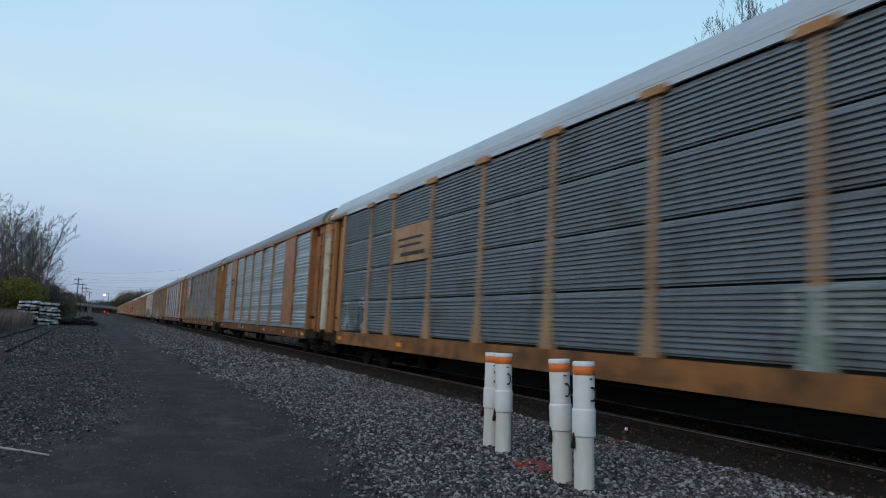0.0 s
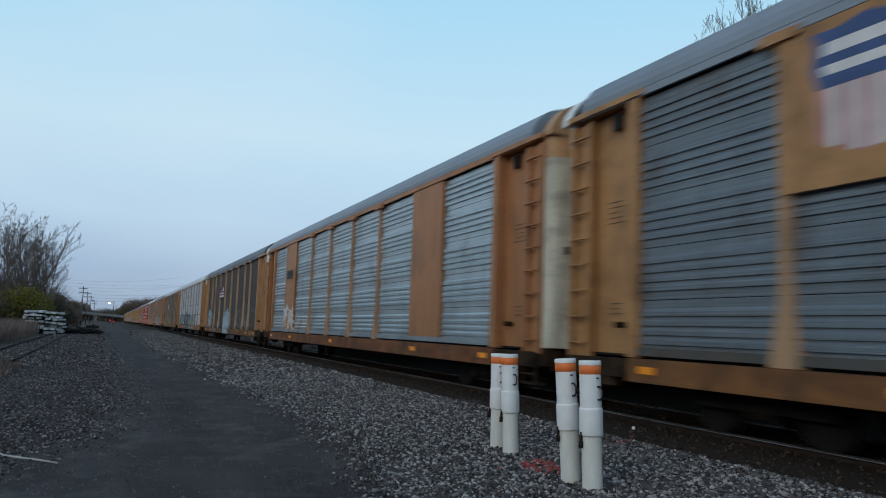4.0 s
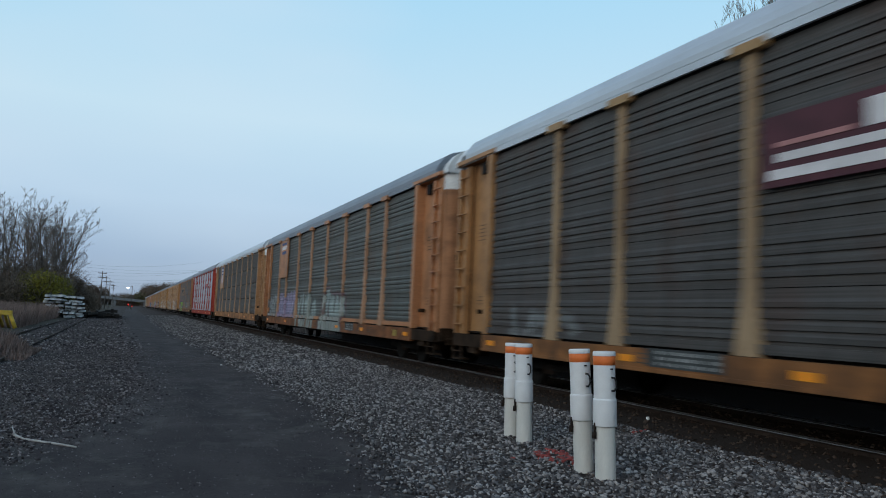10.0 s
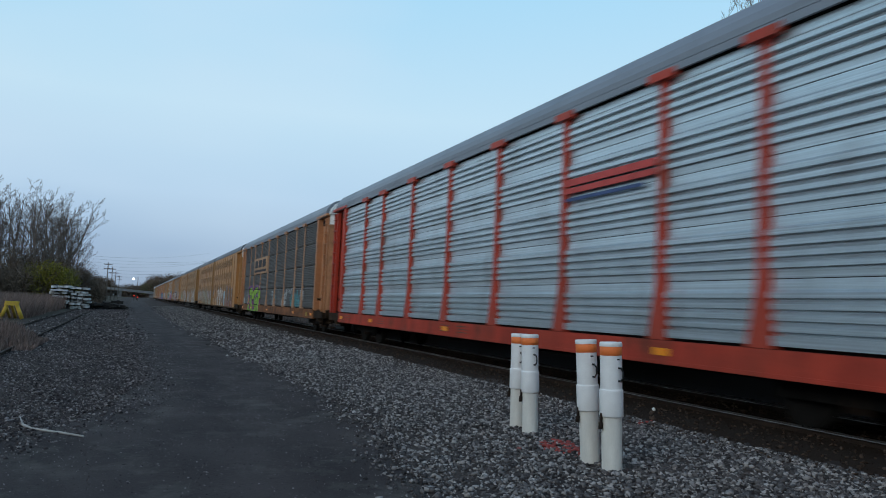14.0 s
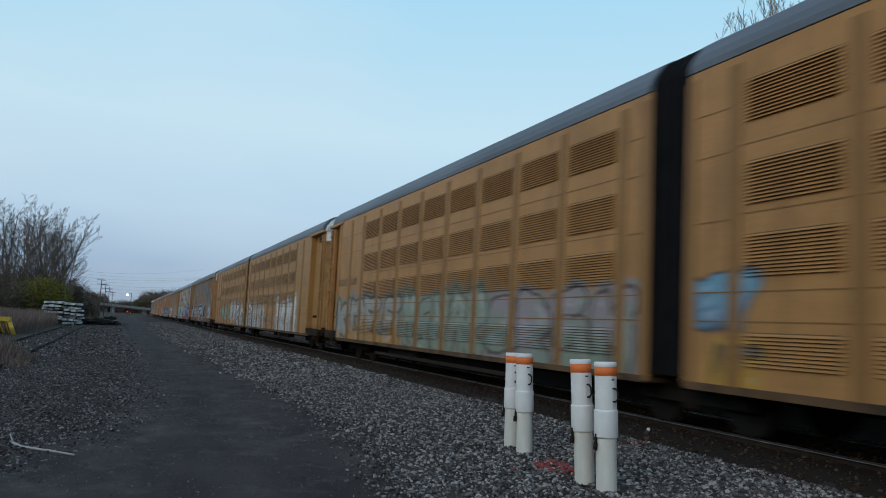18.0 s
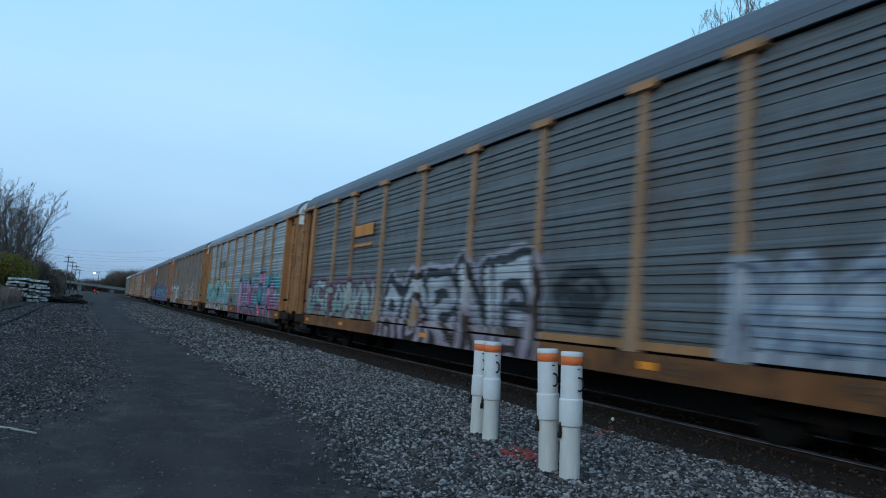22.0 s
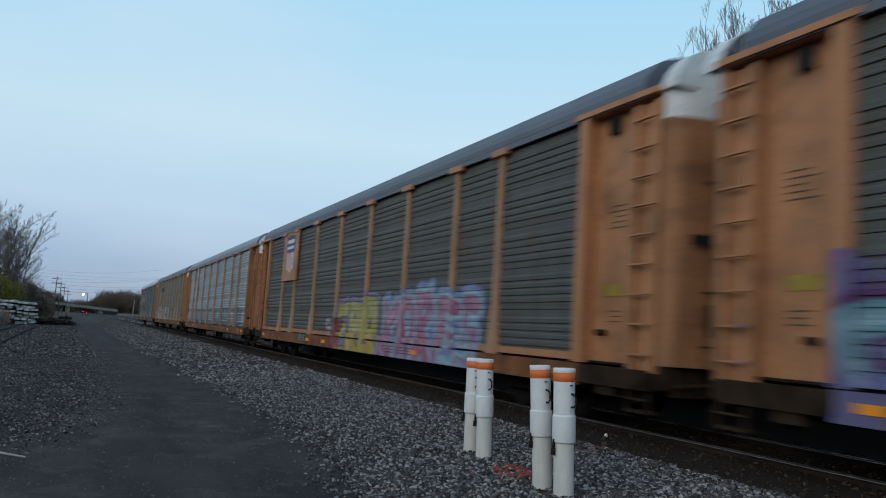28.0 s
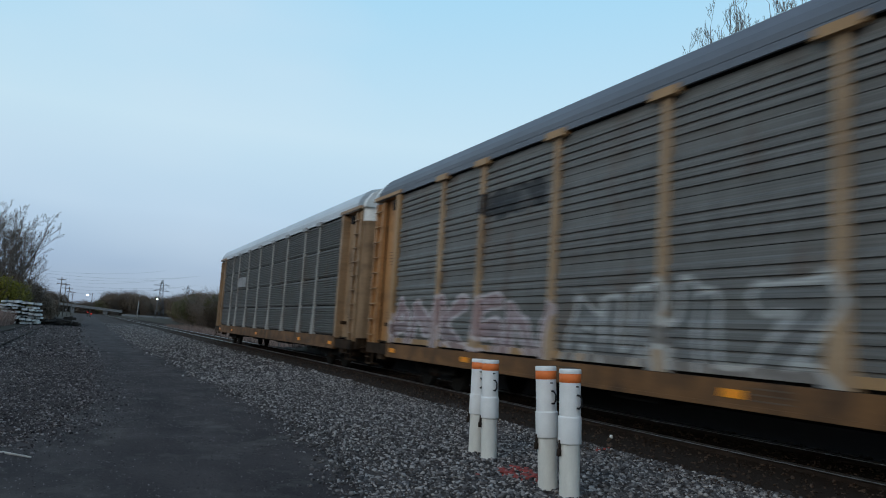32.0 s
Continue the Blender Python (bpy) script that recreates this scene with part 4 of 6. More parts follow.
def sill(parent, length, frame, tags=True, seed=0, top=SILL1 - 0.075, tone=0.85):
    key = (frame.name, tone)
    # sill colour: frame paint browned and scaled by tone, with heavier stains
    if key not in SILL_PAINTS:
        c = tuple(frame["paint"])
        SILL_PAINTS[key] = car_paint(frame.name + "_sill", tuple(tone * hue * (0.62 * a + 0.30 * b) for a, b, hue in zip(c, (0.090, 0.050, 0.028), (1.22, 1.0, 0.80))) if c[1] > 0.12 else c, 0.8, grime=0.8, stains=0.8, rust=(0.070, 0.038, 0.022), streak=0.6, soil_shade=0.5 if c[1] > 0.12 else 0.15, art=[a for a in ART.get(frame.name, ()) if a[3 if isinstance(a[0], str) else 2] <= 0.45])
    frame = SILL_PAINTS[key]
    for s in (-1, 1):
        x0, x1 = sorted((s * (HALF + 0.05), s * (HALF - 0.12)))
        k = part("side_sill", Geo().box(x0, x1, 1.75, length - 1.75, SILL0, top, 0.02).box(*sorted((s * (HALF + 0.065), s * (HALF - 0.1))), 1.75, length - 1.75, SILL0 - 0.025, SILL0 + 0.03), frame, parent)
        if s > 0 or not tags:
            continue
        rng = random.Random(seed)
        x = -HALF - 0.05
        for y in (2.15, length - 2.2, *REFLECTORS.get(seed, (length * 0.5 + 0.6, 6.2, length - 6.4))):
            part("reflector", Geo().box(x - 0.012, x + 0.002, y - 0.18, y + 0.18, SILL0 + 0.10, SILL0 + 0.205), AMBER, k, "amber reflector strip")
        if seed % 3 == 2:
            part("warning_plate", Geo().box(x - 0.010, x + 0.002, 2.9, 3.22, SILL0 + 0.06, SILL0 + 0.24), HAZARD, k, "small yellow plate")
        if seed in PLATES:
            y0, y1 = PLATES[seed]
            p = part("stencil_plate", Geo().box(x - 0.007, x + 0.002, y0, y1, SILL0 + 0.06, SILL0 + 0.33), STENCIL_GROUND, k, "dark plate with rows of pale stencilled text")
            for j in range(3):
                a = y0 + 0.06
                while a < y1 - 0.2:
                    b = min(a + rng.uniform(0.05, 0.22), y1 - 0.05)
                    part("stencil_bar", Geo().box(x - 0.011, x - 0.006, a, b, SILL0 + 0.09 + j * 0.08, SILL0 + 0.135 + j * 0.08), STENCIL_PALE, p)
                    a = b + rng.uniform(0.04, 0.14)
        for _ in range(4):
            y = rng.uniform(2.5, length - 3)
            for j in range(3):
                part("stencil_bar", Geo().box(x - 0.006, x + 0.002, y - 0.4, y + rng.uniform(0.1, 0.4), SILL0 + 0.09 + j * 0.07, SILL0 + 0.108 + j * 0.07), STENCIL_FADED, k)
    part("underframe", Geo().box(-0.35, 0.35, 0.3, length - 0.3, 0.48, 0.98).box(-1.40, 1.40, 0.1, length - 0.1, 0.98, 1.01).box(-1.35, -1.05, 8.8, 10.9, 0.52, 0.95, 0.05).box(-1.3, -0.9, 15.2, 16.4, 0.5, 0.95, 0.06).box(-1.35, -1.25, 6.5, length - 6.5, 0.56, 0.62), BLACK, parent, "dark steel underframe with brake gear")


def board(parent, y0, y1, z0, z1, ground, rows):
    """A sign plate with plain shapes: rows of (y0, y1, z0, z1, material), in parts of the plate."""
    x = -HALF - 0.008
    p = part("sign_board", Geo().box(x - 0.02, x + 0.03, y0, y1, z0, z1), ground, parent, "painted sign plate with a plain emblem")
    for a, b, c, d, m in rows:
        part("emblem_bar", Geo().box(x - 0.03, x - 0.021, y0 + (y1 - y0) * a, y0 + (y1 - y0) * b, z0 + (z1 - z0) * c, z0 + (z1 - z0) * d), m, p)
    return p


def autorack(front, label, panel, frame, roof, door=None, hood=None, fine=False, posts=POSTS, wide_posts=(), post_mat=None, panel_mat=None, fascia=None, seed=0, deep=0.032, sill_tone=0.62, rail=None):
    """A closed two- or three-deck automobile carrier; front is its leading end along the track when the clip starts."""
    car = thing("autorack_car", label, "railway car", "cars of the passing train")
    TRAIN.append((car, front))
    ends = panel_mat or frame
    slim = faded(post_mat or frame)
    # near-black filling whose colour stands for shade inside the car
    part("core", Geo().box(-HALF + 0.10, HALF - 0.10, 1.75, LENGTH - 1.75, SILL1 - 0.1, EAVE + 0.14).box(-HALF + 0.27, HALF - 0.27, 0.02, LENGTH - 0.02, SILL0 + 0.1, EAVE + 0.03), GAP, car, "near-black solid standing for the unlit decks inside")
    rows = 4 if fine else 5
    h = (EAVE - SILL1 - 0.02) / rows
    edges = list(posts)
    for a, b in zip(edges[:-1], edges[1:]):
        if any(abs(a - p) < 0.01 and abs(b - q) < 0.01 for p, q in wide_posts):
            part("wide_panel", Geo().box(-HALF - 0.01, -HALF + 0.08, a, b, SILL1 - 0.02, EAVE - 0.02), ends, car)
            continue
        for r in range(rows):
            part("side_panel", sheet(a + 0.02, b - 0.02, SILL1 + 0.01 + r * h, SILL1 + 0.01 + (r + 1) * h, fine, True, deep), panel, car)
    if not fine:
        for a, b in zip(edges[:-1], edges[1:]):
            part("bottom_rail", Geo().box(-HALF - 0.012, -HALF + 0.06, a + 0.02, b - 0.02, SILL1 - 0.03, SILL1 + 0.09, 0.01), rail or post_mat or frame, car)
    far = Geo()
    for a, b in zip(edges[:-1], edges[1:]):
        for r in range(rows):
            q = sheet(a + 0.02, b - 0.02, SILL1 + 0.01 + r * h, SILL1 + 0.01 + (r + 1) * h, fine, False)
            far.add(q.v, [f[::-1] for f in q.f])
    part("far_side_sheeting", far, panel, car)
    skip = {round(p, 2) for w in wide_posts for p in w}
    for p in posts[1:-1]:
        if round(p, 2) not in skip:
            k = part("side_post", post_mesh(p), slim, car)
            part("post_cap", Geo().box(-HALF - 0.075, -HALF + 0.05, p - 0.30, p + 0.30, EAVE - 0.07, EAVE + 0.06, 0.015), post_mat or frame, k)
        part("side_post", post_mesh(p, False), slim, car)
    top = part("roof", fixed(Geo().prism(roof_outline(), 0.35, LENGTH - 0.35)), roof, car, "arched sheet metal roof")
    o = roof_outline(1.004, EAVE + 0.132)
    for i in range(1, 14):
        y = 0.35 + i * (LENGTH - 0.7) / 14
        part("roof_seam", Geo().prism(o, y - 0.02, y + 0.02, False), roof, top)
    for s in (-1, 1):
        part("fascia", Geo().box(*sorted((s * 1.50, s * 1.545)), 0.3, LENGTH - 0.3, EAVE + 0.002, EAVE + 0.115), fascia or roof, car)
    for y, out in ((0.0, -1), (LENGTH, 1)):
        end_bay(car, y, out, frame, ends)
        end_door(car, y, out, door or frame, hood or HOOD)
        if seed in (15, 16):
            part("warning_label", Geo().box(-HALF + 0.188, -HALF + 0.197, *sorted((y - out * 0.95, y - out * 1.42)), 2.02, 2.20), HAZARD, car, "yellow warning label")
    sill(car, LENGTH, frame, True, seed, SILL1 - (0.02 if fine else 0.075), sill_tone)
    for y in (3.7, LENGTH - 3.7):
        bogie(car, y)
    return car


def louver(parent, y0, y1, z0, z1, n, material):
    x = -HALF - 0.012
    h = (z1 - z0) / n
    p = part("louver", Geo().box(x + 0.002, x + 0.01, y0, y1, z0, z1), VENT_SHADE, parent, "vent with pressed slats")
    for i in range(n):
        z = z0 + i * h
        part("slat", Geo().add([(x - 0.026, y0, z), (x - 0.026, y1, z), (x + 0.006, y0, z + 0.78 * h), (x + 0.006, y1, z + 0.78 * h), (x + 0.006, y0, z + 0.012), (x + 0.006, y1, z + 0.012)],
                               [(0, 1, 3, 2), (4, 5, 1, 0)]), material, p)


def articulated(front, label, paints, post_mat, roof, bellows):
    car = thing("articulated_autorack", label, "railway car", "cars of the passing train")
    TRAIN.append((car, front))
    gapw, total = 0.9, 42.46
    flange = car_paint("rusty_flange", (0.13, 0.072, 0.034), 0.8, grime=0.8, stains=0.9, soil_shade=0.85)
    for k, paint in enumerate(paints):
        unit = (21.25, 20.31)[k]
        flip = k == 1
        start0 = (2.4, 1.74)[k]

        def at(s):
            return total - s if flip else s
        body = part("unit_body", Geo().box(-HALF, HALF, *sorted((at(start0), at(unit))), SILL0 + 0.05, EAVE + 0.115).box(-HALF + 0.25, HALF - 0.25, *sorted((at(0.02), at(start0 + 0.1))), SILL0 + 0.1, EAVE + 0.03), paint, car, "ochre steel car body")
        part("bottom_flange", Geo().box(-HALF - 0.05, HALF + 0.05, *sorted((at(2.0), at(unit))), SILL0 - 0.03, SILL0 + 0.07, 0.02), flange, body)
        start = (2.45, 1.74)[k]
        seg = [start, start + 1.56, start + 3.06] + [start + 3.06 + 1.855 * j for j in range(1, 9)] + [unit - 0.06]
        for i, (a, b) in enumerate(zip(seg[:-1], seg[1:])):
            lo, hi = sorted((at(a + 0.1), at(b - 0.1)))
            for z in (1.52, 1.9, 2.85, 3.75, 4.35) if i in (0, 1, 10) else (1.52, 1.9, 2.90, 3.80):
                part("panel_seam", Geo().box(-HALF - 0.006, -HALF + 0.01, lo, hi, z, z + 0.018), post_mat, body)
            if 2 <= i <= 9:
                for z0, z1, n in ((4.10, 4.66, 12), (3.02, 3.58, 12), (2.10, 2.64, 12), (0.98, 1.40, 9)):
                    louver(body, lo + 0.12, hi - 0.12, z0, z1, n, paint)
        for p in seg[1:]:
            q = at(p)
            g = fixed(Geo().add([(-HALF + 0.01, q - 0.13, SILL0), (-HALF - 0.035, q - 0.09, SILL0), (-HALF - 0.035, q + 0.09, SILL0), (-HALF + 0.01, q + 0.13, SILL0),
                                 (-HALF + 0.01, q - 0.11, EAVE), (-HALF - 0.035, q - 0.07, EAVE), (-HALF - 0.035, q + 0.07, EAVE), (-HALF + 0.01, q + 0.11, EAVE)],
                                [(0, 1, 5, 4), (1, 2, 6, 5), (2, 3, 7, 6), (0, 1, 2, 3), (4, 5, 6, 7)]))
            part("side_post", g, post_mat, body)
        lo, hi = sorted((at(0.35), at(unit)))
        part("roof", fixed(Geo().prism(roof_outline(), lo, hi)), roof, car, "dark grey arched roof")
        y, out = (total, 1) if flip else (0.0, -1)
        end_bay(car, y, out, paint, paint, start0 + 0.02)
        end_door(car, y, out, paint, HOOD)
        part("underframe", Geo().box(-0.4, 0.4, lo, hi, 0.45, 0.9).box(-1.3, -1.0, *sorted((at(7.5), at(10))), 0.4, 0.66), BLACK, car)
        part("side_rod", Geo().box(-1.42, -1.36, *sorted((at(6.5), at(16))), 0.34, 0.42), RUST, car)
        bogie(car, at(3.4))
    unit = 21.25
    o = roof_outline(0.96)
    ring = [(-1.47, 0.75), *o, (1.47, 0.75)]
    inner = part("bellows", fixed(Geo().prism([(x * 0.95, z) for x, z in ring], unit - 0.02, unit + gapw + 0.02)), bellows, car, "black pleated bellows")
    for i in range(9):
        y = unit - 0.02 + i * (gapw + 0.04) / 9
        part("pleat", fixed(Geo().prism([(x * (1 - 0.02 * (i % 2)), z * (1.002 - 0.004 * (i % 2))) for x, z in ring], y, y + (gapw + 0.04) / 9)), bellows, inner)
    bogie(car, unit + gapw / 2)
    return car


# ---- paints of the single cars ----
WHITE, SILVER, PINK, TEAL, BLUE, DEEP = (0.66, 0.68, 0.68), (0.45, 0.50, 0.53), (0.52, 0.13, 0.30), (0.06, 0.36, 0.40), (0.08, 0.20, 0.42), (0.03, 0.07, 0.16)
LIME, PURPLE, YELLOW, CHAR, MAUVE, SKYB = (0.30, 0.55, 0.04), (0.22, 0.07, 0.26), (0.62, 0.52, 0.08), (0.014, 0.014, 0.018), (0.42, 0.30, 0.44), (0.26, 0.48, 0.60)
PALE_ROOF = mat("roof_pale_galvanised", (0.50, 0.53, 0.56), 0.5, 0.3, vary=0.12, scale=0.6, stretch=(1, 0.4, 1), fine=12, bump=0.05)
GREY_ROOF = mat("roof_blue_grey", (0.215, 0.240, 0.275), 0.55, 0.2, vary=0.14, scale=0.6, stretch=(1, 0.4, 1), fine=12, bump=0.05)
DARK_ROOF = mat("roof_dark_grey", (0.125, 0.140, 0.165), 0.6, 0.2, vary=0.16, scale=0.6, stretch=(1, 0.4, 1), fine=12, bump=0.05)
MAROON = mat("sign_maroon", (0.075, 0.022, 0.03), 0.7)
SIGN_WHITE = mat("sign_white", (0.62, 0.60, 0.60), 0.7, vary=0.15)
SIGN_BLUE = mat("sign_blue", (0.05, 0.085, 0.20), 0.7, vary=0.2)
SIGN_PINK = mat("sign_faded_red", (0.42, 0.20, 0.19), 0.7, vary=0.2)
SIGN_GREEN = mat("sign_green", (0.03, 0.22, 0.11), 0.7, vary=0.2)
SIGN_ORANGE = mat("sign_orange", (0.55, 0.22, 0.05), 0.7, vary=0.2)
SIGN_RED = mat("sign_red", (0.50, 0.07, 0.06), 0.7, vary=0.2)
DARKPRINT = mat("dark_print", (0.035, 0.034, 0.038), 0.75, vary=0.2)

STEEL_BLUE, STEEL_GREY, STEEL_DARK, STEEL_CHAR, STEEL_SILVER, STEEL_GREEN = (0.165, 0.192, 0.215), (0.152, 0.160, 0.165), (0.110, 0.110, 0.106), (0.062, 0.053, 0.049), (0.27, 0.315, 0.345), (0.102, 0.105, 0.096)


def shield(car, plate):
    """A plate with a plain shield: a dark notched head with pale bands over pale and faded stripes."""
    y0, wide, z0, high = 20.42, 2.36, 2.98, 1.92
    p = board(car, y0, y0 + wide, z0, z0 + high, plate, [])

    def plane(points, depth, material, name):
        x = -HALF - 0.028 - depth
        ring = [(y0 + wide * a, z0 + high * b) for a, b in points]
        n = len(ring)
        part(name, fixed(Geo().add([(q, y, z) for q in (x, x + 0.012) for y, z in ring], [tuple(range(n)), tuple(range(n, 2 * n))] + [(i, (i + 1) % n, n + (i + 1) % n, n + i) for i in range(n)])), material, p)
    plane([(0.24, 0.58), (0.76, 0.58), (0.80, 0.72), (0.77, 0.86), (0.80, 0.93), (0.64, 0.92), (0.50, 0.96), (0.36, 0.92), (0.20, 0.93), (0.23, 0.86), (0.20, 0.72)], 0.004, SIGN_BLUE, "emblem_head")
    plane([(0.28, 0.655), (0.72, 0.655), (0.74, 0.715), (0.26, 0.715)], 0.008, SIGN_WHITE, "emblem_bar")
    plane([(0.27, 0.775), (0.73, 0.775), (0.72, 0.85), (0.28, 0.85)], 0.008, SIGN_WHITE, "emblem_bar")
    for i in range(9):
        a = 0.235 + 0.059 * i
        foot = 0.17 + 0.012 * abs(i - 4) ** 1.4
        plane([(a, foot + 0.01 * (i < 4)), (a + 0.059, foot + 0.01 * (i > 4)), (a + 0.059, 0.578), (a, 0.578)], 0.004, SIGN_WHITE if i % 2 else SIGN_PINK, "emblem_stripe")


# middles of the gaps between the cars along the line, when the clip starts
GAPS = (-1.03, 27.37, 55.5, 83.88, 112.19, 140.81, 169.33, 197.84, 226.32, 254.64, 283.08, 311.43, 354.92, 398.61, 427.03, 455.42, 484.27, 512.8, 541.2, 569.8, 598.5)


def front_of(k):
    return GAPS[k] + 0.51


def build_train():
    # patches partly grime, partly darkening for the weak light on end walls
    frame = [car_paint("frame_ochre", OCHRE, soil_shade=0.26), car_paint("frame_tan", TAN, soil_shade=0.26), car_paint("frame_salmon", SALMON, soil_shade=0.26), car_paint("frame_brown", BROWN, stains=0.8, soil_shade=0.26)]
    ochre, tan, salmon, brown = frame
    # grey carrier with a lettered plate
    p = car_paint("sheet_0", (0.195, 0.226, 0.250), 0.5, 0.35, art=[(22.9, 25.4, 0.7, 2.1, (CHAR, DEEP, STEEL_BLUE), SILVER, 0.7, 1, 0.7), (5.2, 7.1, 0.7, 2.1, ((0.13, 0.20, 0.17), (0.18, 0.26, 0.23), (0.24, 0.29, 0.28)), (0.30, 0.34, 0.34), 0.8, 2, 0.8)])
    f0 = car_paint("frame_0", OCHRE, art=[(5.2, 7.1, 0.7, 2.1, ((0.20, 0.30, 0.26), (0.26, 0.32, 0.30)), (0.34, 0.38, 0.37), 0.8, 2, 0.8)])
    c = autorack(front_of(0), "blue-grey ribbed auto carrier with ochre posts and pale roof", p, f0, PALE_ROOF, fine=True, post_mat=f0, seed=1, sill_tone=0.9)
    board(c, 17.95, 20.55, 2.98, 3.95, tan, [(0.15, 0.85, 0.60, 0.66, DARKPRINT), (0.2, 0.8, 0.42, 0.48, DARKPRINT), (0.1, 0.75, 0.16, 0.26, DARKPRINT)])
    # two carriers with broad brown plates and a cream end
    wide = ((4.65, 6.65), (20.75, 22.75))
    p = car_paint("sheet_1", (0.40, 0.455, 0.49), 0.38, 0.6, grime=0.3)
    c = autorack(front_of(1), "silver ribbed auto carrier with broad brown plates and cream end door", p, brown, GREY_ROOF, CREAM, car_paint("hood_tan", TAN), wide_posts=wide, fascia=brown, seed=2, deep=0.034, rail=p)
    board(c, 21.15, 22.55, 3.2, 3.85, brown, [(0.1, 0.9, 0.55, 0.75, DARKPRINT), (0.15, 0.85, 0.2, 0.35, DARKPRINT)])
    # grey-blue carrier with shield plate
    p = car_paint("sheet_2", STEEL_BLUE, 0.5, 0.35, art=[("SEKES", 2.5, 4.6, 1.40, 2.05, ((0.33, 0.35, 0.37), SILVER), (0.20, 0.22, 0.25), None, (0.030, 0.030), 4), ("KSEC", 2.6, 4.5, 0.80, 1.50, (SILVER, (0.36, 0.38, 0.40)), (0.10, 0.11, 0.13), None, (0.040, 0.035), 8), (14.0, 19.5, 4.0, 4.35, (CHAR, STEEL_DARK), STEEL_DARK, 0.7, 5, 0.5)])
    c = autorack(front_of(2), "grey-blue ribbed auto carrier with shield plate and white tag", p, ochre, GREY_ROOF, seed=3, rail=car_paint("rail_2", (0.085, 0.080, 0.074)))
    shield(c, ochre)
    p = car_paint("sheet_3", (0.40, 0.455, 0.49), 0.38, 0.6, grime=0.35, art=[(19, 23, 0.9, 1.9, (SILVER, BROWN, WHITE), SILVER, 0.5, 6, 0.4)])
    q = car_paint("brown_3", BROWN, art=[(20.5, 22.9, 0.5, 2.1, (BROWN, SILVER, WHITE, BROWN), WHITE, 0.45, 6, 0.55)])
    c = autorack(front_of(3), "silver ribbed auto carrier with broad brown plates and faint tag", p, q, GREY_ROOF, CREAM, car_paint("hood_tan_old", TAN), wide_posts=wide, fascia=q, seed=4, deep=0.034, rail=p)
    board(c, 21.05, 22.45, 3.25, 3.8, q, [(0.08, 0.92, 0.15, 0.85, DARKPRINT)])
    # charcoal carrier, maroon plate
    tags = [("MBE", 12.4, 14.9, 0.45, 2.1, (SKYB, SILVER, SKYB), (0.08, 0.18, 0.26), SKYB, (0.13, 0.05), 7), ("SN", 22.5, 24.8, 1.0, 2.05, (SKYB, (0.18, 0.30, 0.36)), (0.03, 0.08, 0.12), SKYB, (0.12, 0.04), 8),
            (3.0, 11.5, 1.0, 2.2, (STEEL_CHAR, (0.20, 0.21, 0.21), STEEL_CHAR, (0.11, 0.10, 0.11)), (0.09, 0.085, 0.085), 0.8, 9, 0.3)]
    p, f4 = car_paint("sheet_4", STEEL_CHAR, 0.7, 0.1, art=tags, grime=0.5), car_paint("frame_4", TAN, art=tags[:1])
    c = autorack(front_of(4), "charcoal ribbed auto carrier with maroon plate and light blue tags", p, f4, DARK_ROOF, seed=5, deep=0.012, sill_tone=0.5, rail=p)
    board(c, 15.3, 17.8, 3.05, 3.95, MAROON, [(0.06, 0.94, 0.12, 0.26, SIGN_WHITE), (0.06, 0.94, 0.36, 0.46, SIGN_WHITE), (0.3, 0.7, 0.56, 0.66, SIGN_PINK), (0.08, 0.3, 0.6, 0.85, SIGN_WHITE)])
    # pale carrier
    tags = [("WAKGS", 18.4, 25.6, 0.85, 2.1, (CHAR, (0.05, 0.08, 0.09)), (0.20, 0.25, 0.26), None, (0.13, 0.05), 10), ("ZENSK", 12.6, 18.4, 0.4, 2.2, ((0.03, 0.05, 0.08), (0.05, 0.10, 0.14)), (0.08, 0.12, 0.15), (0.12, 0.16, 0.19), (0.17, 0.06), 11),
            ("GOACS", 6.5, 12.4, 0.4, 1.95, ((0.08, 0.11, 0.13), (0.26, 0.30, 0.16), (0.10, 0.15, 0.14)), (0.10, 0.13, 0.14), (0.17, 0.20, 0.21), (0.17, 0.07), 13)]
    p = car_paint("sheet_5", (0.50, 0.53, 0.56), 0.5, 0.35, grime=0.25, stains=0.25, art=tags)
    f5 = car_paint("post_5", (0.44, 0.22, 0.10), art=tags)
    autorack(front_of(5), "pale grey ribbed auto carrier with dark blue graffiti along the bottom", p, f5, PALE_ROOF, fine=True, post_mat=f5, panel_mat=ochre, sill_tone=0.9, seed=6)
    # dark carrier, maroon plate
    p = car_paint("sheet_6", (0.080, 0.076, 0.072), 0.7, 0.1, grime=0.6, stains=0.7, rust=(0.075, 0.045, 0.035), art=[("WEC", 21.8, 24.6, 0.45, 1.5, ((0.15, 0.16, 0.16), (0.21, 0.22, 0.22)), (0.11, 0.11, 0.11), None, (0.10, 0.05), 61)])
    c = autorack(front_of(6), "dark grey ribbed auto carrier with small maroon plate", p, ochre, PALE_ROOF, post_mat=car_paint("post_6", (0.37, 0.225, 0.10)), seed=7, deep=0.028, sill_tone=0.8, rail=p)
    board(c, 15.3, 17.7, 3.02, 3.9, MAROON, [(0.1, 0.95, 0.10, 0.24, SIGN_WHITE), (0.1, 0.9, 0.34, 0.46, SIGN_WHITE), (0.1, 0.38, 0.55, 0.9, SIGN_WHITE), (0.45, 0.9, 0.55, 0.62, SIGN_PINK)])
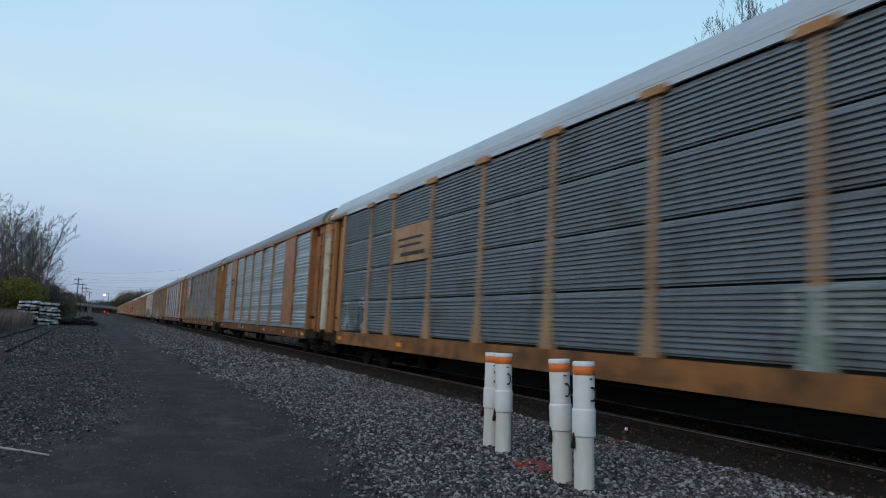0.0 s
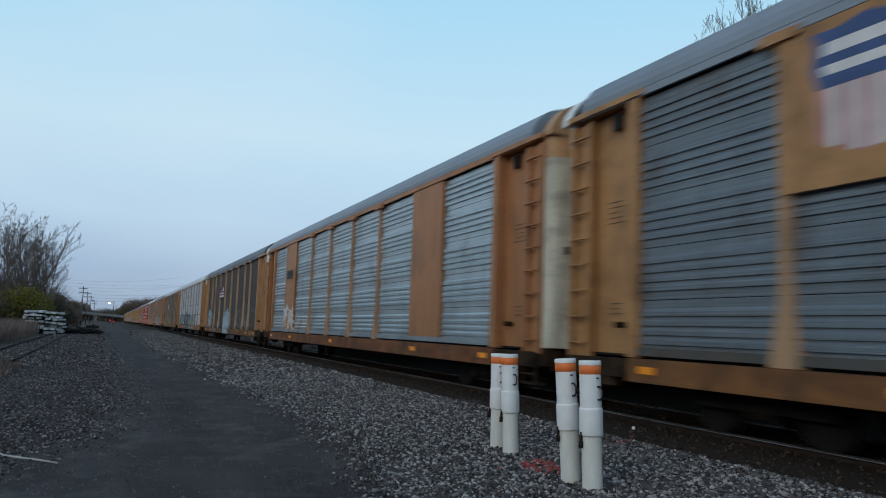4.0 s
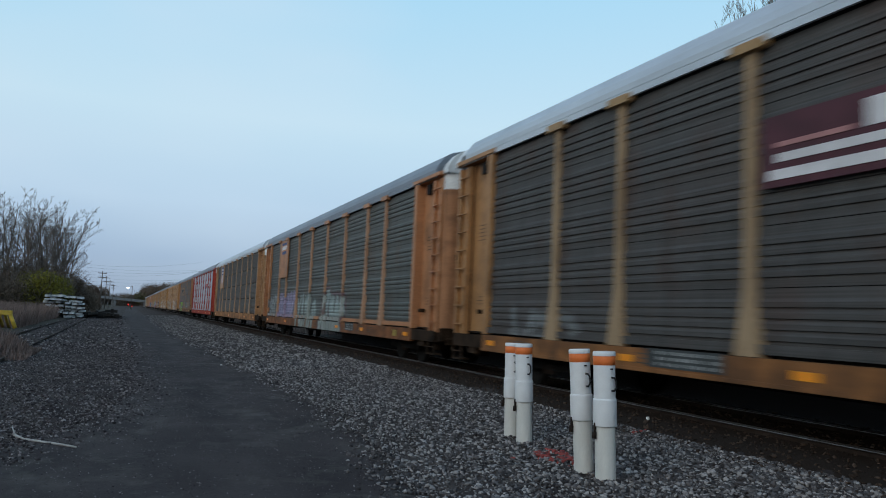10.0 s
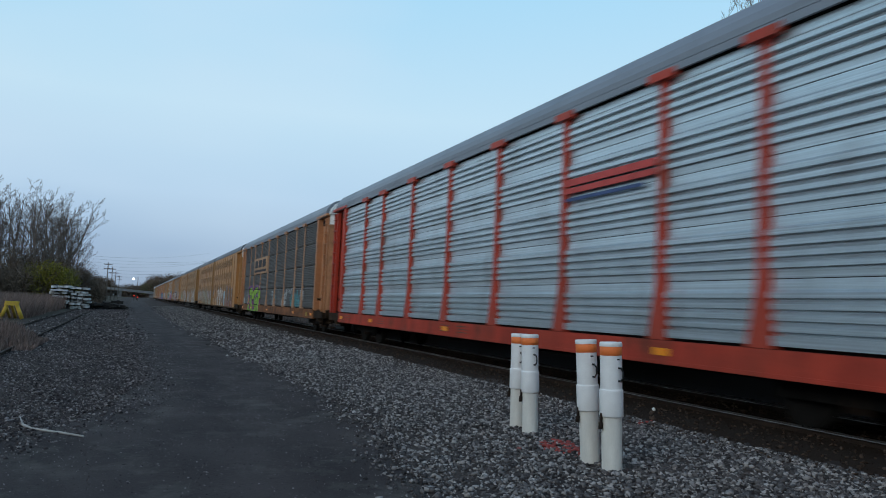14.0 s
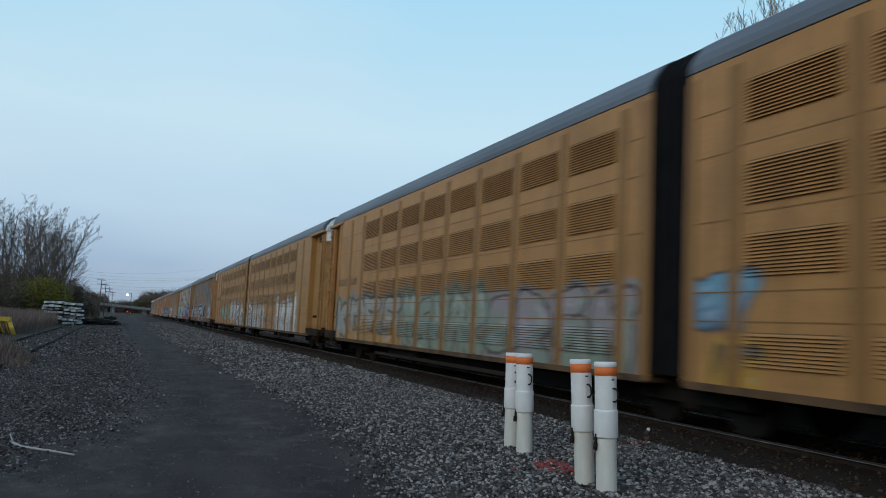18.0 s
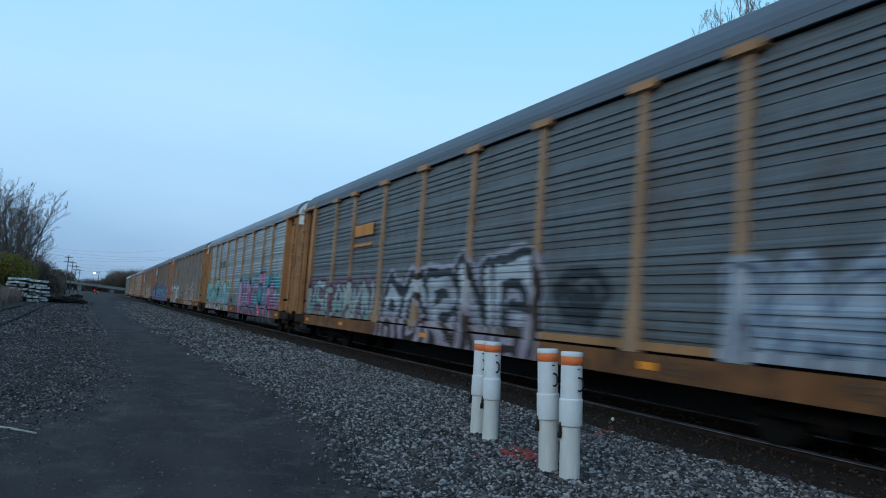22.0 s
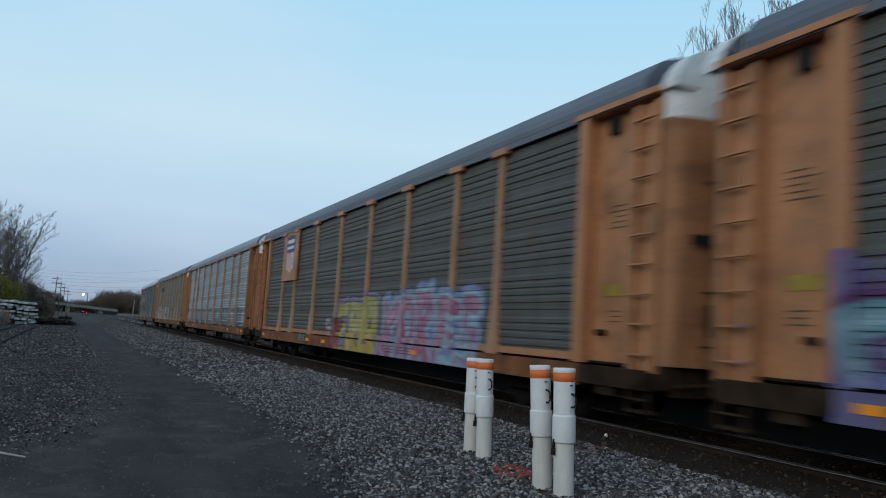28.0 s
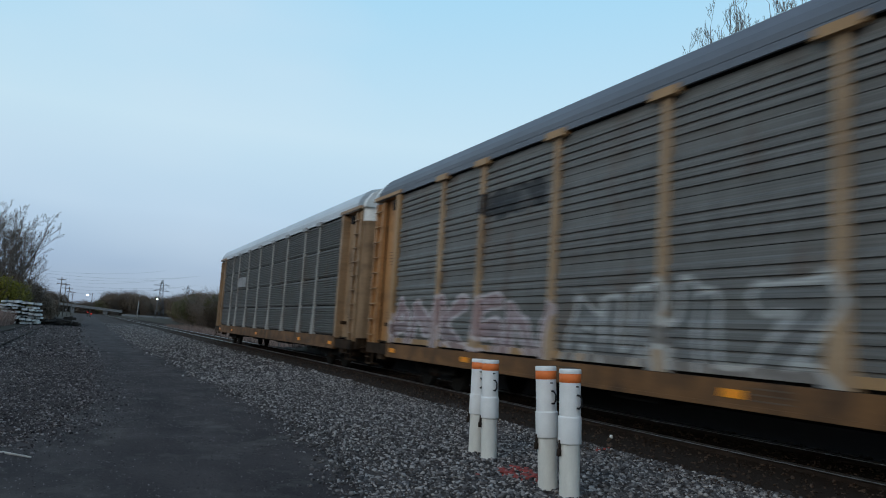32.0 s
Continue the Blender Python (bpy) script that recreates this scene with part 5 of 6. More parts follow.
    # green-grey carrier with pinkish plate
    tags = [("SC", 22.8, 25.5, 0.9, 2.0, ((0.27, 0.29, 0.29), (0.22, 0.24, 0.24)), (0.11, 0.12, 0.12), None, 0.14, 12), ("BEMC", 18.2, 22.4, 0.55, 2.05, ((0.33, 0.29, 0.44), (0.28, 0.25, 0.38)), (0.15, 0.13, 0.20), (0.26, 0.23, 0.34), (0.14, 0.05), 13),
            ("YUHA", 13.9, 17.8, 0.4, 2.0, ((0.28, 0.34, 0.32), (0.23, 0.28, 0.26)), (0.10, 0.12, 0.11), None, (0.16, 0.05), 14), ("CKMAR", 9.3, 12.9, 0.4, 2.0, ((0.30, 0.36, 0.34), (0.24, 0.28, 0.26)), (0.12, 0.13, 0.13), (0.12, 0.06, 0.065), (0.17, 0.05), 15)]
    p, f7 = car_paint("sheet_7", STEEL_GREEN, 0.6, 0.2, art=tags), car_paint("frame_7", SALMON, art=tags)
    c = autorack(front_of(7), "dark grey-green ribbed auto carrier with faded plate and white graffiti", p, f7, GREY_ROOF, post_mat=f7, panel_mat=salmon, seed=8, deep=0.028)
    board(c, 20.42, 22.5, 2.98, 4.9, salmon, [(0.25, 0.75, 0.62, 0.70, SIGN_BLUE), (0.22, 0.78, 0.74, 0.84, SIGN_WHITE), (0.22, 0.78, 0.86, 0.92, SIGN_BLUE)])
    # fine ribbed dark carrier with shield
    p = car_paint("sheet_8", (0.125, 0.114, 0.103), 0.65, 0.1)
    c = autorack(front_of(8), "dark grey fine-ribbed auto carrier with shield plate", p, tan, PALE_ROOF, fine=True, seed=9, sill_tone=1.1)
    shield(c, tan)
    # red framed carrier
    p = car_paint("sheet_9", (0.52, 0.59, 0.63), 0.36, 0.6, grime=0.22, stains=0.2)
    red = car_paint("frame_red", RED, stains=0.6)
    c = autorack(front_of(9), "silver ribbed auto carrier in a bright red frame", p, red, GREY_ROOF, seed=10, deep=0.055, rail=p)
    for y0, y1, z0, z1, m in ((6.78, 9.38, 3.58, 3.70, SIGN_RED), (6.78, 9.38, 3.44, 3.54, SIGN_RED), (7.1, 9.38, 3.30, 3.36, SIGN_BLUE)):
        part("lettering_bar", Geo().box(-HALF - 0.012, -HALF + 0.01, y0, y1, z0, z1), m, c)
    # dark carrier with big lettered plate and lime tag
    tags = [("ZKSN", 17.7, 22.7, 0.42, 2.1, (LIME, LIME, (0.16, 0.36, 0.05)), CHAR, PURPLE, (0.2, 0.06), 14), (22.5, 25.6, 0.6, 1.9, (WHITE, (0.10, 0.22, 0.16), STEEL_DARK), STEEL_DARK, 0.7, 15, 0.5),
            (4.0, 13.5, 0.8, 1.9, (SILVER, TEAL, WHITE, STEEL_DARK), STEEL_DARK, 0.7, 15, 0.6)]
    p, f10 = car_paint("sheet_10", (0.122, 0.120, 0.116), 0.62, 0.15, art=tags), car_paint("frame_10", SALMON, art=tags[:1])
    c = autorack(front_of(10), "dark grey auto carrier with ochre lettered plate and lime graffiti", p, f10, GREY_ROOF, fine=True, post_mat=f10, seed=11)
    board(c, 15.3, 20.6, 2.98, 3.98, tan, [(0.06, 0.94, 0.12, 0.26, DARKPRINT)])
    for y0 in (15.9, 17.45, 19.0):
        part("emblem_block", Geo().box(-HALF - 0.045, -HALF - 0.03, y0, y0 + 1.15, 3.38, 3.84), DARKPRINT, c)
    # two ochre articulated carriers
    seam = car_paint("seam_ochre", (0.255, 0.128, 0.042), grime=0.2, stains=0.2)
    ta = [("FTEHR", 12.2, 16.7, 0.5, 2.2, (WHITE, WHITE, SILVER), (0.07, 0.07, 0.07), (0.50, 0.50, 0.48), (0.14, 0.05), 16), ("B", 10.9, 12.0, 1.0, 2.0, ((0.30, 0.25, 0.20), CHAR), (0.46, 0.44, 0.42), None, (0.12, 0.08), 17),
          ("S", 9.6, 10.9, 0.8, 2.0, (SKYB, (0.20, 0.36, 0.44)), SKYB, None, 0.2, 18), ("CDOS", 4.2, 9.6, 0.45, 2.3, ((0.05, 0.06, 0.07), CHAR, (0.20, 0.05, 0.08)), (0.40, 0.36, 0.38), (0.20, 0.07, 0.08), (0.25, 0.06), 19)]
    tb = [("S", 20.1, 21.1, 1.5, 2.05, ((0.10, 0.32, 0.48), (0.07, 0.22, 0.36)), (0.03, 0.06, 0.09), None, (0.10, 0.04), 20), ("E", 19.8, 20.8, 0.7, 1.35, ((0.06, 0.05, 0.04), (0.48, 0.27, 0.04)), (0.44, 0.25, 0.05), None, (0.10, 0.06), 25)]
    tc = [("KGES", 33.4, 40.6, 0.6, 2.15, ((0.34, 0.37, 0.36), (0.26, 0.29, 0.29), (0.42, 0.21, 0.05)), (0.06, 0.08, 0.075), (0.20, 0.24, 0.22), (0.22, 0.09), 21), ("MSWAR", 27.7, 33.2, 0.6, 2.12, ((0.23, 0.32, 0.28), (0.20, 0.27, 0.23)), (0.045, 0.065, 0.06), (0.20, 0.25, 0.22), (0.2, 0.05), 22),
          ("BRSM", 22.3, 27.6, 0.6, 2.12, ((0.28, 0.27, 0.31), (0.20, 0.29, 0.25)), (0.05, 0.05, 0.065), (0.24, 0.24, 0.25), (0.23, 0.06), 23)]
    faded_brown = mat("faded_print", (0.22, 0.12, 0.055), 0.8, vary=0.4)
    art_dark = mat("bellows_black", (0.007, 0.007, 0.008), 0.9, vary=0.3, spec=0.12)
    c = articulated(front_of(11), "ochre articulated auto carrier with louvers, black bellows and graffiti",
                    [car_paint("ochre_a1", (0.44, 0.220, 0.076), art=ta + tb, grime=0.3, soil_shade=0.08), car_paint("ochre_a2", (0.44, 0.220, 0.076), art=tc[::-1], grime=0.3, soil_shade=0.08)], seam, DARK_ROOF, art_dark)
    part("lettering_bar", Geo().box(-HALF - 0.008, -HALF + 0.005, 38.2, 40.6, 2.58, 2.82), faded_brown, c)
    ua = [("AOMI", 4.4, 10.2, 0.42, 2.25, (WHITE, WHITE, SILVER), (0.06, 0.07, 0.08), (0.46, 0.48, 0.49), (0.27, 0.06), 22), ("CT", 10.4, 14.4, 1.1, 2.1, ((0.13, 0.08, 0.05), (0.10, 0.07, 0.06)), (0.16, 0.09, 0.05), None, (0.05, 0.03), 24),
          ("ERNWA", 14.1, 20.8, 0.42, 2.1, (WHITE, SILVER, (0.36, 0.44, 0.46)), (0.05, 0.07, 0.08), (0.42, 0.47, 0.49), (0.13, 0.08), 23)]
    ub = [("MR", 32.7, 36.1, 1.0, 2.05, (TEAL, (0.07, 0.36, 0.33)), (0.07, 0.28, 0.27), None, (0.16, 0.05), 24), (30.4, 32.2, 1.35, 1.95, ((0.14, 0.28, 0.20), (0.10, 0.26, 0.20)), (0.20, 0.24, 0.13), 2.0, 25, 0.9), (26.6, 30.6, 0.80, 2.3, ((0.50, 0.52, 0.54), (0.46, 0.48, 0.50)), (0.48, 0.50, 0.52), 4.0, 26, 1.0),
          ("RA", 22.8, 26.6, 0.42, 2.15, (WHITE, SKYB, (0.22, 0.44, 0.42)), DEEP, (0.44, 0.50, 0.52), (0.15, 0.09), 27)]
    c = articulated(front_of(12), "ochre articulated auto carrier with louvers and pale graffiti panels",
                    [car_paint("ochre_b1", (0.39, 0.205, 0.070), art=ua, grime=0.3, soil_shade=0.08), car_paint("ochre_b2", (0.39, 0.205, 0.070), art=ub, grime=0.3, soil_shade=0.08)], seam, DARK_ROOF, art_dark)
    for y0, y1 in ((37.85, 39.0), (39.3, 40.6)):
        part("lettering_bar", Geo().box(-HALF - 0.008, -HALF + 0.005, y0, y1, 2.62, 2.84), faded_brown, c)
    # grey carrier with big black and white graffiti
    tags = [("NMW", 1.9, 4.8, 0.8, 2.25, ((0.40, 0.44, 0.50), (0.30, 0.35, 0.42)), (0.12, 0.14, 0.20), (0.34, 0.38, 0.44), (0.13, 0.07), 27), ("ACRNG", 9.4, 17.7, 0.32, 2.35, ((0.55, 0.56, 0.58), (0.38, 0.36, 0.40), (0.30, 0.24, 0.30)), CHAR, (0.40, 0.36, 0.42), (0.16, 0.20), 28), ("O", 7.3, 8.9, 1.3, 2.25, (CHAR, CHAR), (0.06, 0.065, 0.07), None, 0.25, 31),
            ("WSEAMKN", 18.4, 25.6, 0.6, 2.1, ((0.42, 0.45, 0.44), (0.34, 0.40, 0.36), (0.12, 0.30, 0.30)), (0.04, 0.035, 0.05), (0.20, 0.08, 0.13), (0.12, 0.08), 29)]
    p, f = car_paint("sheet_11", STEEL_GREY, 0.55, 0.3, art=tags), car_paint("frame_11", OCHRE, art=tags)
    c = autorack(front_of(13), "grey ribbed auto carrier with large black and white graffiti", p, f, DARK_ROOF, post_mat=f, panel_mat=ochre, seed=12)
    for z0, z1 in ((3.5, 3.85), (3.18, 3.26)):
        part("lettering_bar", Geo().box(-HALF - 0.012, -HALF + 0.01, 18.7, 20.4, z0, z1), SIGN_ORANGE, c)
    # silver carrier with teal and pink graffiti
    tags = [(2.0, 13.2, 0.6, 2.5, (TEAL, (0.10, 0.42, 0.50), TEAL), (0.04, 0.25, 0.30), 0.9, 30, 1.0), ("WPCJA", 3.4, 12.6, 0.3, 2.5, ((0.54, 0.28, 0.40), (0.43, 0.11, 0.25), (0.29, 0.05, 0.14)), CHAR, (0.06, 0.30, 0.36), (0.23, 0.12), 31), ("L", 1.9, 3.6, 0.9, 1.9, ((0.60, 0.30, 0.40), (0.30, 0.04, 0.12)), CHAR, None, (0.25, 0.07), 35),
            ("SOMSPK", 15.6, 25.7, 0.32, 2.35, ((0.34, 0.54, 0.52), (0.10, 0.40, 0.42), (0.44, 0.33, 0.43)), (0.025, 0.03, 0.035), (0.46, 0.38, 0.08), (0.25, 0.09), 32), (13.2, 16.4, 0.8, 1.9, (CHAR, STEEL_GREY), STEEL_GREY, 0.5, 33, 0.5)]
    p, f = car_paint("sheet_12", (0.42, 0.435, 0.43), 0.38, 0.6, art=tags), car_paint("frame_12", OCHRE, art=tags)
    c = autorack(front_of(14), "silver ribbed auto carrier with teal and pink graffiti", p, f, GREY_ROOF, post_mat=f, panel_mat=ochre, seed=13, deep=0.034)
    faded = mat("faded_dark_print", (0.13, 0.135, 0.14), 0.75, vary=0.3)
    for y0, y1 in ((18.4, 18.75), (18.9, 19.25), (19.7, 20.0), (20.15, 20.5)):
        part("lettering_bar", Geo().box(-HALF - 0.012, -HALF + 0.01, y0, y1, 3.3, 3.68), faded, c)
    # dark carrier with white and brown graffiti
    tags = [("UTOE", 19.2, 25.8, 0.45, 2.15, (WHITE, SILVER, (0.40, 0.50, 0.50)), (0.06, 0.07, 0.07), (0.30, 0.34, 0.34), (0.15, 0.06), 34), ("NVKM", 12.4, 19.0, 0.5, 2.05, ((0.08, 0.09, 0.085), CHAR), (0.22, 0.23, 0.22), None, (0.10, 0.05), 35),
            ("AAMSE", 6.4, 12.2, 0.4, 2.3, ((0.22, 0.15, 0.12), (0.30, 0.19, 0.14)), (0.48, 0.42, 0.39), None, (0.17, 0.10), 36)]
    p, f = car_paint("sheet_13", (0.150, 0.153, 0.148), 0.62, 0.15, art=tags), car_paint("frame_13", OCHRE, art=tags)
    autorack(front_of(15), "dark grey ribbed auto carrier with white and brown graffiti", p, f, DARK_ROOF, post_mat=f, panel_mat=ochre, seed=14)
    # dark carrier with purple graffiti and a picture plate
    tags = [(1.9, 27.0, 0.3, 2.4, (PURPLE, (0.12, 0.12, 0.28), (0.10, 0.26, 0.32), (0.10, 0.20, 0.26), BLUE, (0.26, 0.09, 0.22)), (0.13, 0.13, 0.25), 0.95, 37, 0.97), ("OSKBESRNC", 2.6, 26.0, 0.75, 2.05, ((0.13, 0.30, 0.34), (0.16, 0.28, 0.32), (0.13, 0.13, 0.30)), (0.10, 0.04, 0.12), None, (0.2, 0.10), 38)]
    p, f = car_paint("sheet_14", STEEL_GREEN, 0.6, 0.2, art=tags), car_paint("frame_14", SALMON, art=tags)
    c = autorack(front_of(16), "dark grey auto carrier with purple graffiti and green plate", p, f, DARK_ROOF, post_mat=f, panel_mat=salmon, seed=15, deep=0.026)
    board(c, 20.42, 22.78, 2.98, 4.90, salmon, [(0.24, 0.86, 0.28, 0.78, SIGN_WHITE)])
    part("emblem_field", fixed(Geo().add([(-HALF - 0.052, 21.0, 3.52), (-HALF - 0.052, 22.4, 3.52), (-HALF - 0.052, 22.4, 3.95), (-HALF - 0.052, 21.6, 3.72), (-HALF - 0.052, 21.0, 3.80),
                                          (-HALF - 0.03, 21.0, 3.52), (-HALF - 0.03, 22.4, 3.52), (-HALF - 0.03, 22.4, 3.95), (-HALF - 0.03, 21.6, 3.72), (-HALF - 0.03, 21.0, 3.80)],
                                         [(0, 1, 2, 3, 4), (5, 6, 7, 8, 9), (0, 1, 6, 5), (1, 2, 7, 6), (2, 3, 8, 7), (3, 4, 9, 8), (4, 0, 5, 9)])), SIGN_GREEN, c)
    # dark carrier with shield and yellow and blue graffiti
    tags = [("ERB", 11.2, 14.95, 0.32, 2.1, ((0.38, 0.35, 0.13), (0.46, 0.38, 0.07), (0.42, 0.29, 0.07)), (0.13, 0.11, 0.20), (0.24, 0.20, 0.30), (0.22, 0.06), 39), ("KORES", 5.2, 10.9, 0.32, 2.15, ((0.38, 0.20, 0.30), (0.32, 0.10, 0.20), (0.25, 0.35, 0.47)), (0.27, 0.44, 0.51), (0.20, 0.24, 0.44), (0.19, 0.09), 40),
            ("S", 15.6, 16.15, 1.0, 1.5, ((0.36, 0.37, 0.37), SILVER), (0.20, 0.21, 0.21), None, (0.03, 0.025), 41), ("S", 14.5, 15.3, 0.22, 1.6, ((0.16, 0.03, 0.04), (0.22, 0.04, 0.05)), (0.11, 0.04, 0.045), None, (0.17, 0.07), 57)]
    p, f = car_paint("sheet_15", (0.100, 0.100, 0.092), 0.65, 0.15, art=tags), car_paint("frame_15", SALMON, art=tags)
    c = autorack(front_of(17), "dark grey auto carrier with shield plate, yellow and pink graffiti", p, f, DARK_ROOF, post_mat=f, panel_mat=salmon, seed=16, deep=0.024)
    shield(c, salmon)
    # silver-blue carrier
    tags = [(3.0, 24.0, 0.9, 2.0, (DEEP, (0.06, 0.13, 0.17), (0.12, 0.20, 0.25), STEEL_SILVER), (0.16, 0.23, 0.27), 0.9, 41, 0.85)]
    p = car_paint("sheet_16", (0.35, 0.395, 0.415), 0.38, 0.6, art=tags, grime=0.3)
    autorack(front_of(18), "silver-blue ribbed auto carrier with dark smudges", p, brown, GREY_ROOF, seed=17, deep=0.034, sill_tone=0.8, rail=p)
    # dark carrier with white and pink graffiti
    tags = [("AMKSN", 18.0, 25.8, 0.75, 2.15, ((0.30, 0.21, 0.22), (0.22, 0.17, 0.18)), (0.50, 0.44, 0.45), None, (0.13, 0.07), 42), ("AUHLZ", 12.4, 17.5, 0.8, 2.1, ((0.13, 0.135, 0.135), (0.16, 0.16, 0.16)), (0.43, 0.44, 0.43), None, (0.14, 0.09), 43),
            (18.3, 21.0, 3.7, 4.3, (CHAR, STEEL_DARK), CHAR, 0.5, 44, 0.8)]
    p, f = car_paint("sheet_17", (0.146, 0.146, 0.140), 0.62, 0.15, art=tags), car_paint("frame_17", (0.37, 0.225, 0.11), art=tags)
    autorack(front_of(19), "grey ribbed auto carrier with white and pink graffiti", p, f, DARK_ROOF, post_mat=f, panel_mat=ochre, seed=18)
    # last car
    p = car_paint("sheet_18", (0.100, 0.100, 0.096), 0.6, 0.2)
    c = autorack(front_of(20), "grey ribbed auto carrier with grey posts, last of the train", p, car_paint("frame_18", (0.31, 0.20, 0.115), soil_shade=0.26), PALE_ROOF, fine=True, post_mat=car_paint("post_18", (0.30, 0.31, 0.31)), seed=19)
    part("lettering_bar", Geo().box(-HALF - 0.012, -HALF + 0.01, 18.3, 20.6, 3.1, 3.6), mat("faded_grey_plate", (0.24, 0.24, 0.24), 0.7, vary=0.25), c)


build_train()


# ---- marker pipes beside the track ----
def marker_pipe(base, top, turn, label):
    """A capped two-part plastic pipe standing in the gravel."""
    lean = Vector(top) - Vector(base)
    h = lean.length
    t = thing("marker_pipe", label, "pipe", "capped pipes beside the track")
    part("lower_pipe", Geo().lathe(0, 0, [(0.098, -0.15), (0.098, h * 0.47)], 36), PVC_LOW, t, "cream plastic pipe")
    part("collar", Geo().lathe(0, 0, [(0.098, h * 0.42), (0.112, h * 0.422), (0.114, h * 0.43), (0.114, h * 0.62), (0.112, h * 0.632), (0.104, h * 0.635)], 36), PVC, t, "white plastic coupling sleeve")
    u = part("upper_pipe", Geo().lathe(0, 0, [(0.1045, h * 0.60), (0.1045, h * 0.985)], 36), PVC, t, "white plastic pipe")
    part("cap", Geo().lathe(0, 0, [(0.108, h * 0.965), (0.109, h * 0.968), (0.109, h * 0.992), (0.104, h), (0.0, h)], 36), PVC, t, "white pipe cap")
    part("orange_band", Geo().lathe(0, 0, [(0.1045, h * 0.895), (0.1065, h * 0.896), (0.1065, h * 0.965), (0.1045, h * 0.966)], 36), BAND, u, "orange reflective band")
    a = radians(turn)

    def at(ang, r, z):
        return (r * math.cos(ang), r * math.sin(ang), z)
    # pull handle
    g = Geo()
    g.tube(at(a, 0.10, h * 0.80), at(a, 0.132, h * 0.80), 0.010, sides=6).tube(at(a, 0.10, h * 0.70), at(a, 0.132, h * 0.70), 0.010, sides=6)
    g.tube(at(a, 0.132, h * 0.805), at(a + 0.10, 0.15, h * 0.775), 0.0085, sides=6).tube(at(a + 0.10, 0.15, h * 0.775), at(a + 0.10, 0.15, h * 0.725), 0.0085, sides=6).tube(at(a + 0.10, 0.15, h * 0.725), at(a, 0.132, h * 0.695), 0.0085, sides=6)
    part("handle", g, INK, u, "black pull handle")
    # hasp below the sleeve
    b = a - 1.75
    part("hasp", Geo().tube(at(b, 0.11, h * 0.45), at(b, 0.118, h * 0.36), 0.014, sides=6).tube(at(b, 0.118, h * 0.38), at(b, 0.122, h * 0.33), 0.022, sides=8), RUST, t, "rusty hasp and lock")
    # unreadable marks
    for i in range(3):
        q = a - 0.12 + 0.10 * i
        part("ink_mark", Geo().tube(at(q, 0.1045, h * 0.862), at(q, 0.1055, h * 0.862 + 0.012), 0.006, sides=6), INK, u)
    z = Vector((0, 0, 1)).rotation_difference(lean.normalized())
    t.matrix_world = Matrix.Translation(base) @ z.to_matrix().to_4x4()
    return t


PIPES = [((4.34, 6.35, 0.22), (4.30, 6.37, 1.45), -82), ((4.36, 6.76, 0.22), (4.29, 6.80, 1.45), -89),
         ((4.62, 8.52, 0.20), (4.58, 8.54, 1.43), -90), ((4.69, 9.00, 0.20), (4.68, 9.01, 1.42), -107)]
for base_, top_, turn_ in PIPES:
    marker_pipe(base_, top_, turn_, "white capped plastic pipe with orange band standing in gravel")


# ---- small things on the ground ----
def stick():
    g = Geo()
    pts = [(-1.17, 10.62), (-1.02, 10.28), (-0.75, 10.05), (-0.44, 9.62)]
    for (a, b), (c, d) in zip(pts[:-1], pts[1:]):
        g.tube((a, b, ground_z(a, b) + 0.03), (c, d, ground_z(c, d) + 0.03), 0.015, 0.011, 7)
    g.tube((-1.17, 10.62, 0.10), (-1.24, 10.95, 0.13), 0.012, 0.005, 6)
    tagged(part("stick", g, mat("bleached_wood", (0.42, 0.40, 0.37), 0.8, vary=0.2)), "pale bleached stick lying on gravel", "stick")


stick()


def painted_stones():
    rng = random.Random(5)
    red = mat("red_marking_paint", (0.27, 0.050, 0.042), 0.8, vary=0.35, scale=8)
    for cx, cy, n, sx, sy in ((4.46, 7.42, 90, 0.26, 0.30), (4.62, 7.75, 26, 0.12, 0.2), (6.5, 8.9, 7, 0.16, 0.5)):
        g = Geo()
        for _ in range(n):
            x, y = rng.gauss(cx, sx * 0.5), rng.gauss(cy, sy * 0.5)
            r = rng.uniform(0.016, 0.038)
            z = ground_z(x, y) + 0.012
            g.lathe(x, y, [(0.001, z + r * 0.45), (r * 0.7, z + r * 0.38), (r, z), (r * 0.6, z - r * 0.6)], 6)
        tagged(part("painted_stones", g, red), "stones sprayed with red marking paint", "gravel", kind="stuff")
    g = Geo().lathe(7.2, 9.5, [(0.001, 0.388), (0.017, 0.384), (0.027, 0.366), (0.024, 0.345), (0.02, 0.325)], 7)
    tagged(part("white_stone", g, mat("chalk_white", (0.75, 0.74, 0.70), 0.8)), "small white stone by the rail", "stone")


painted_stones()


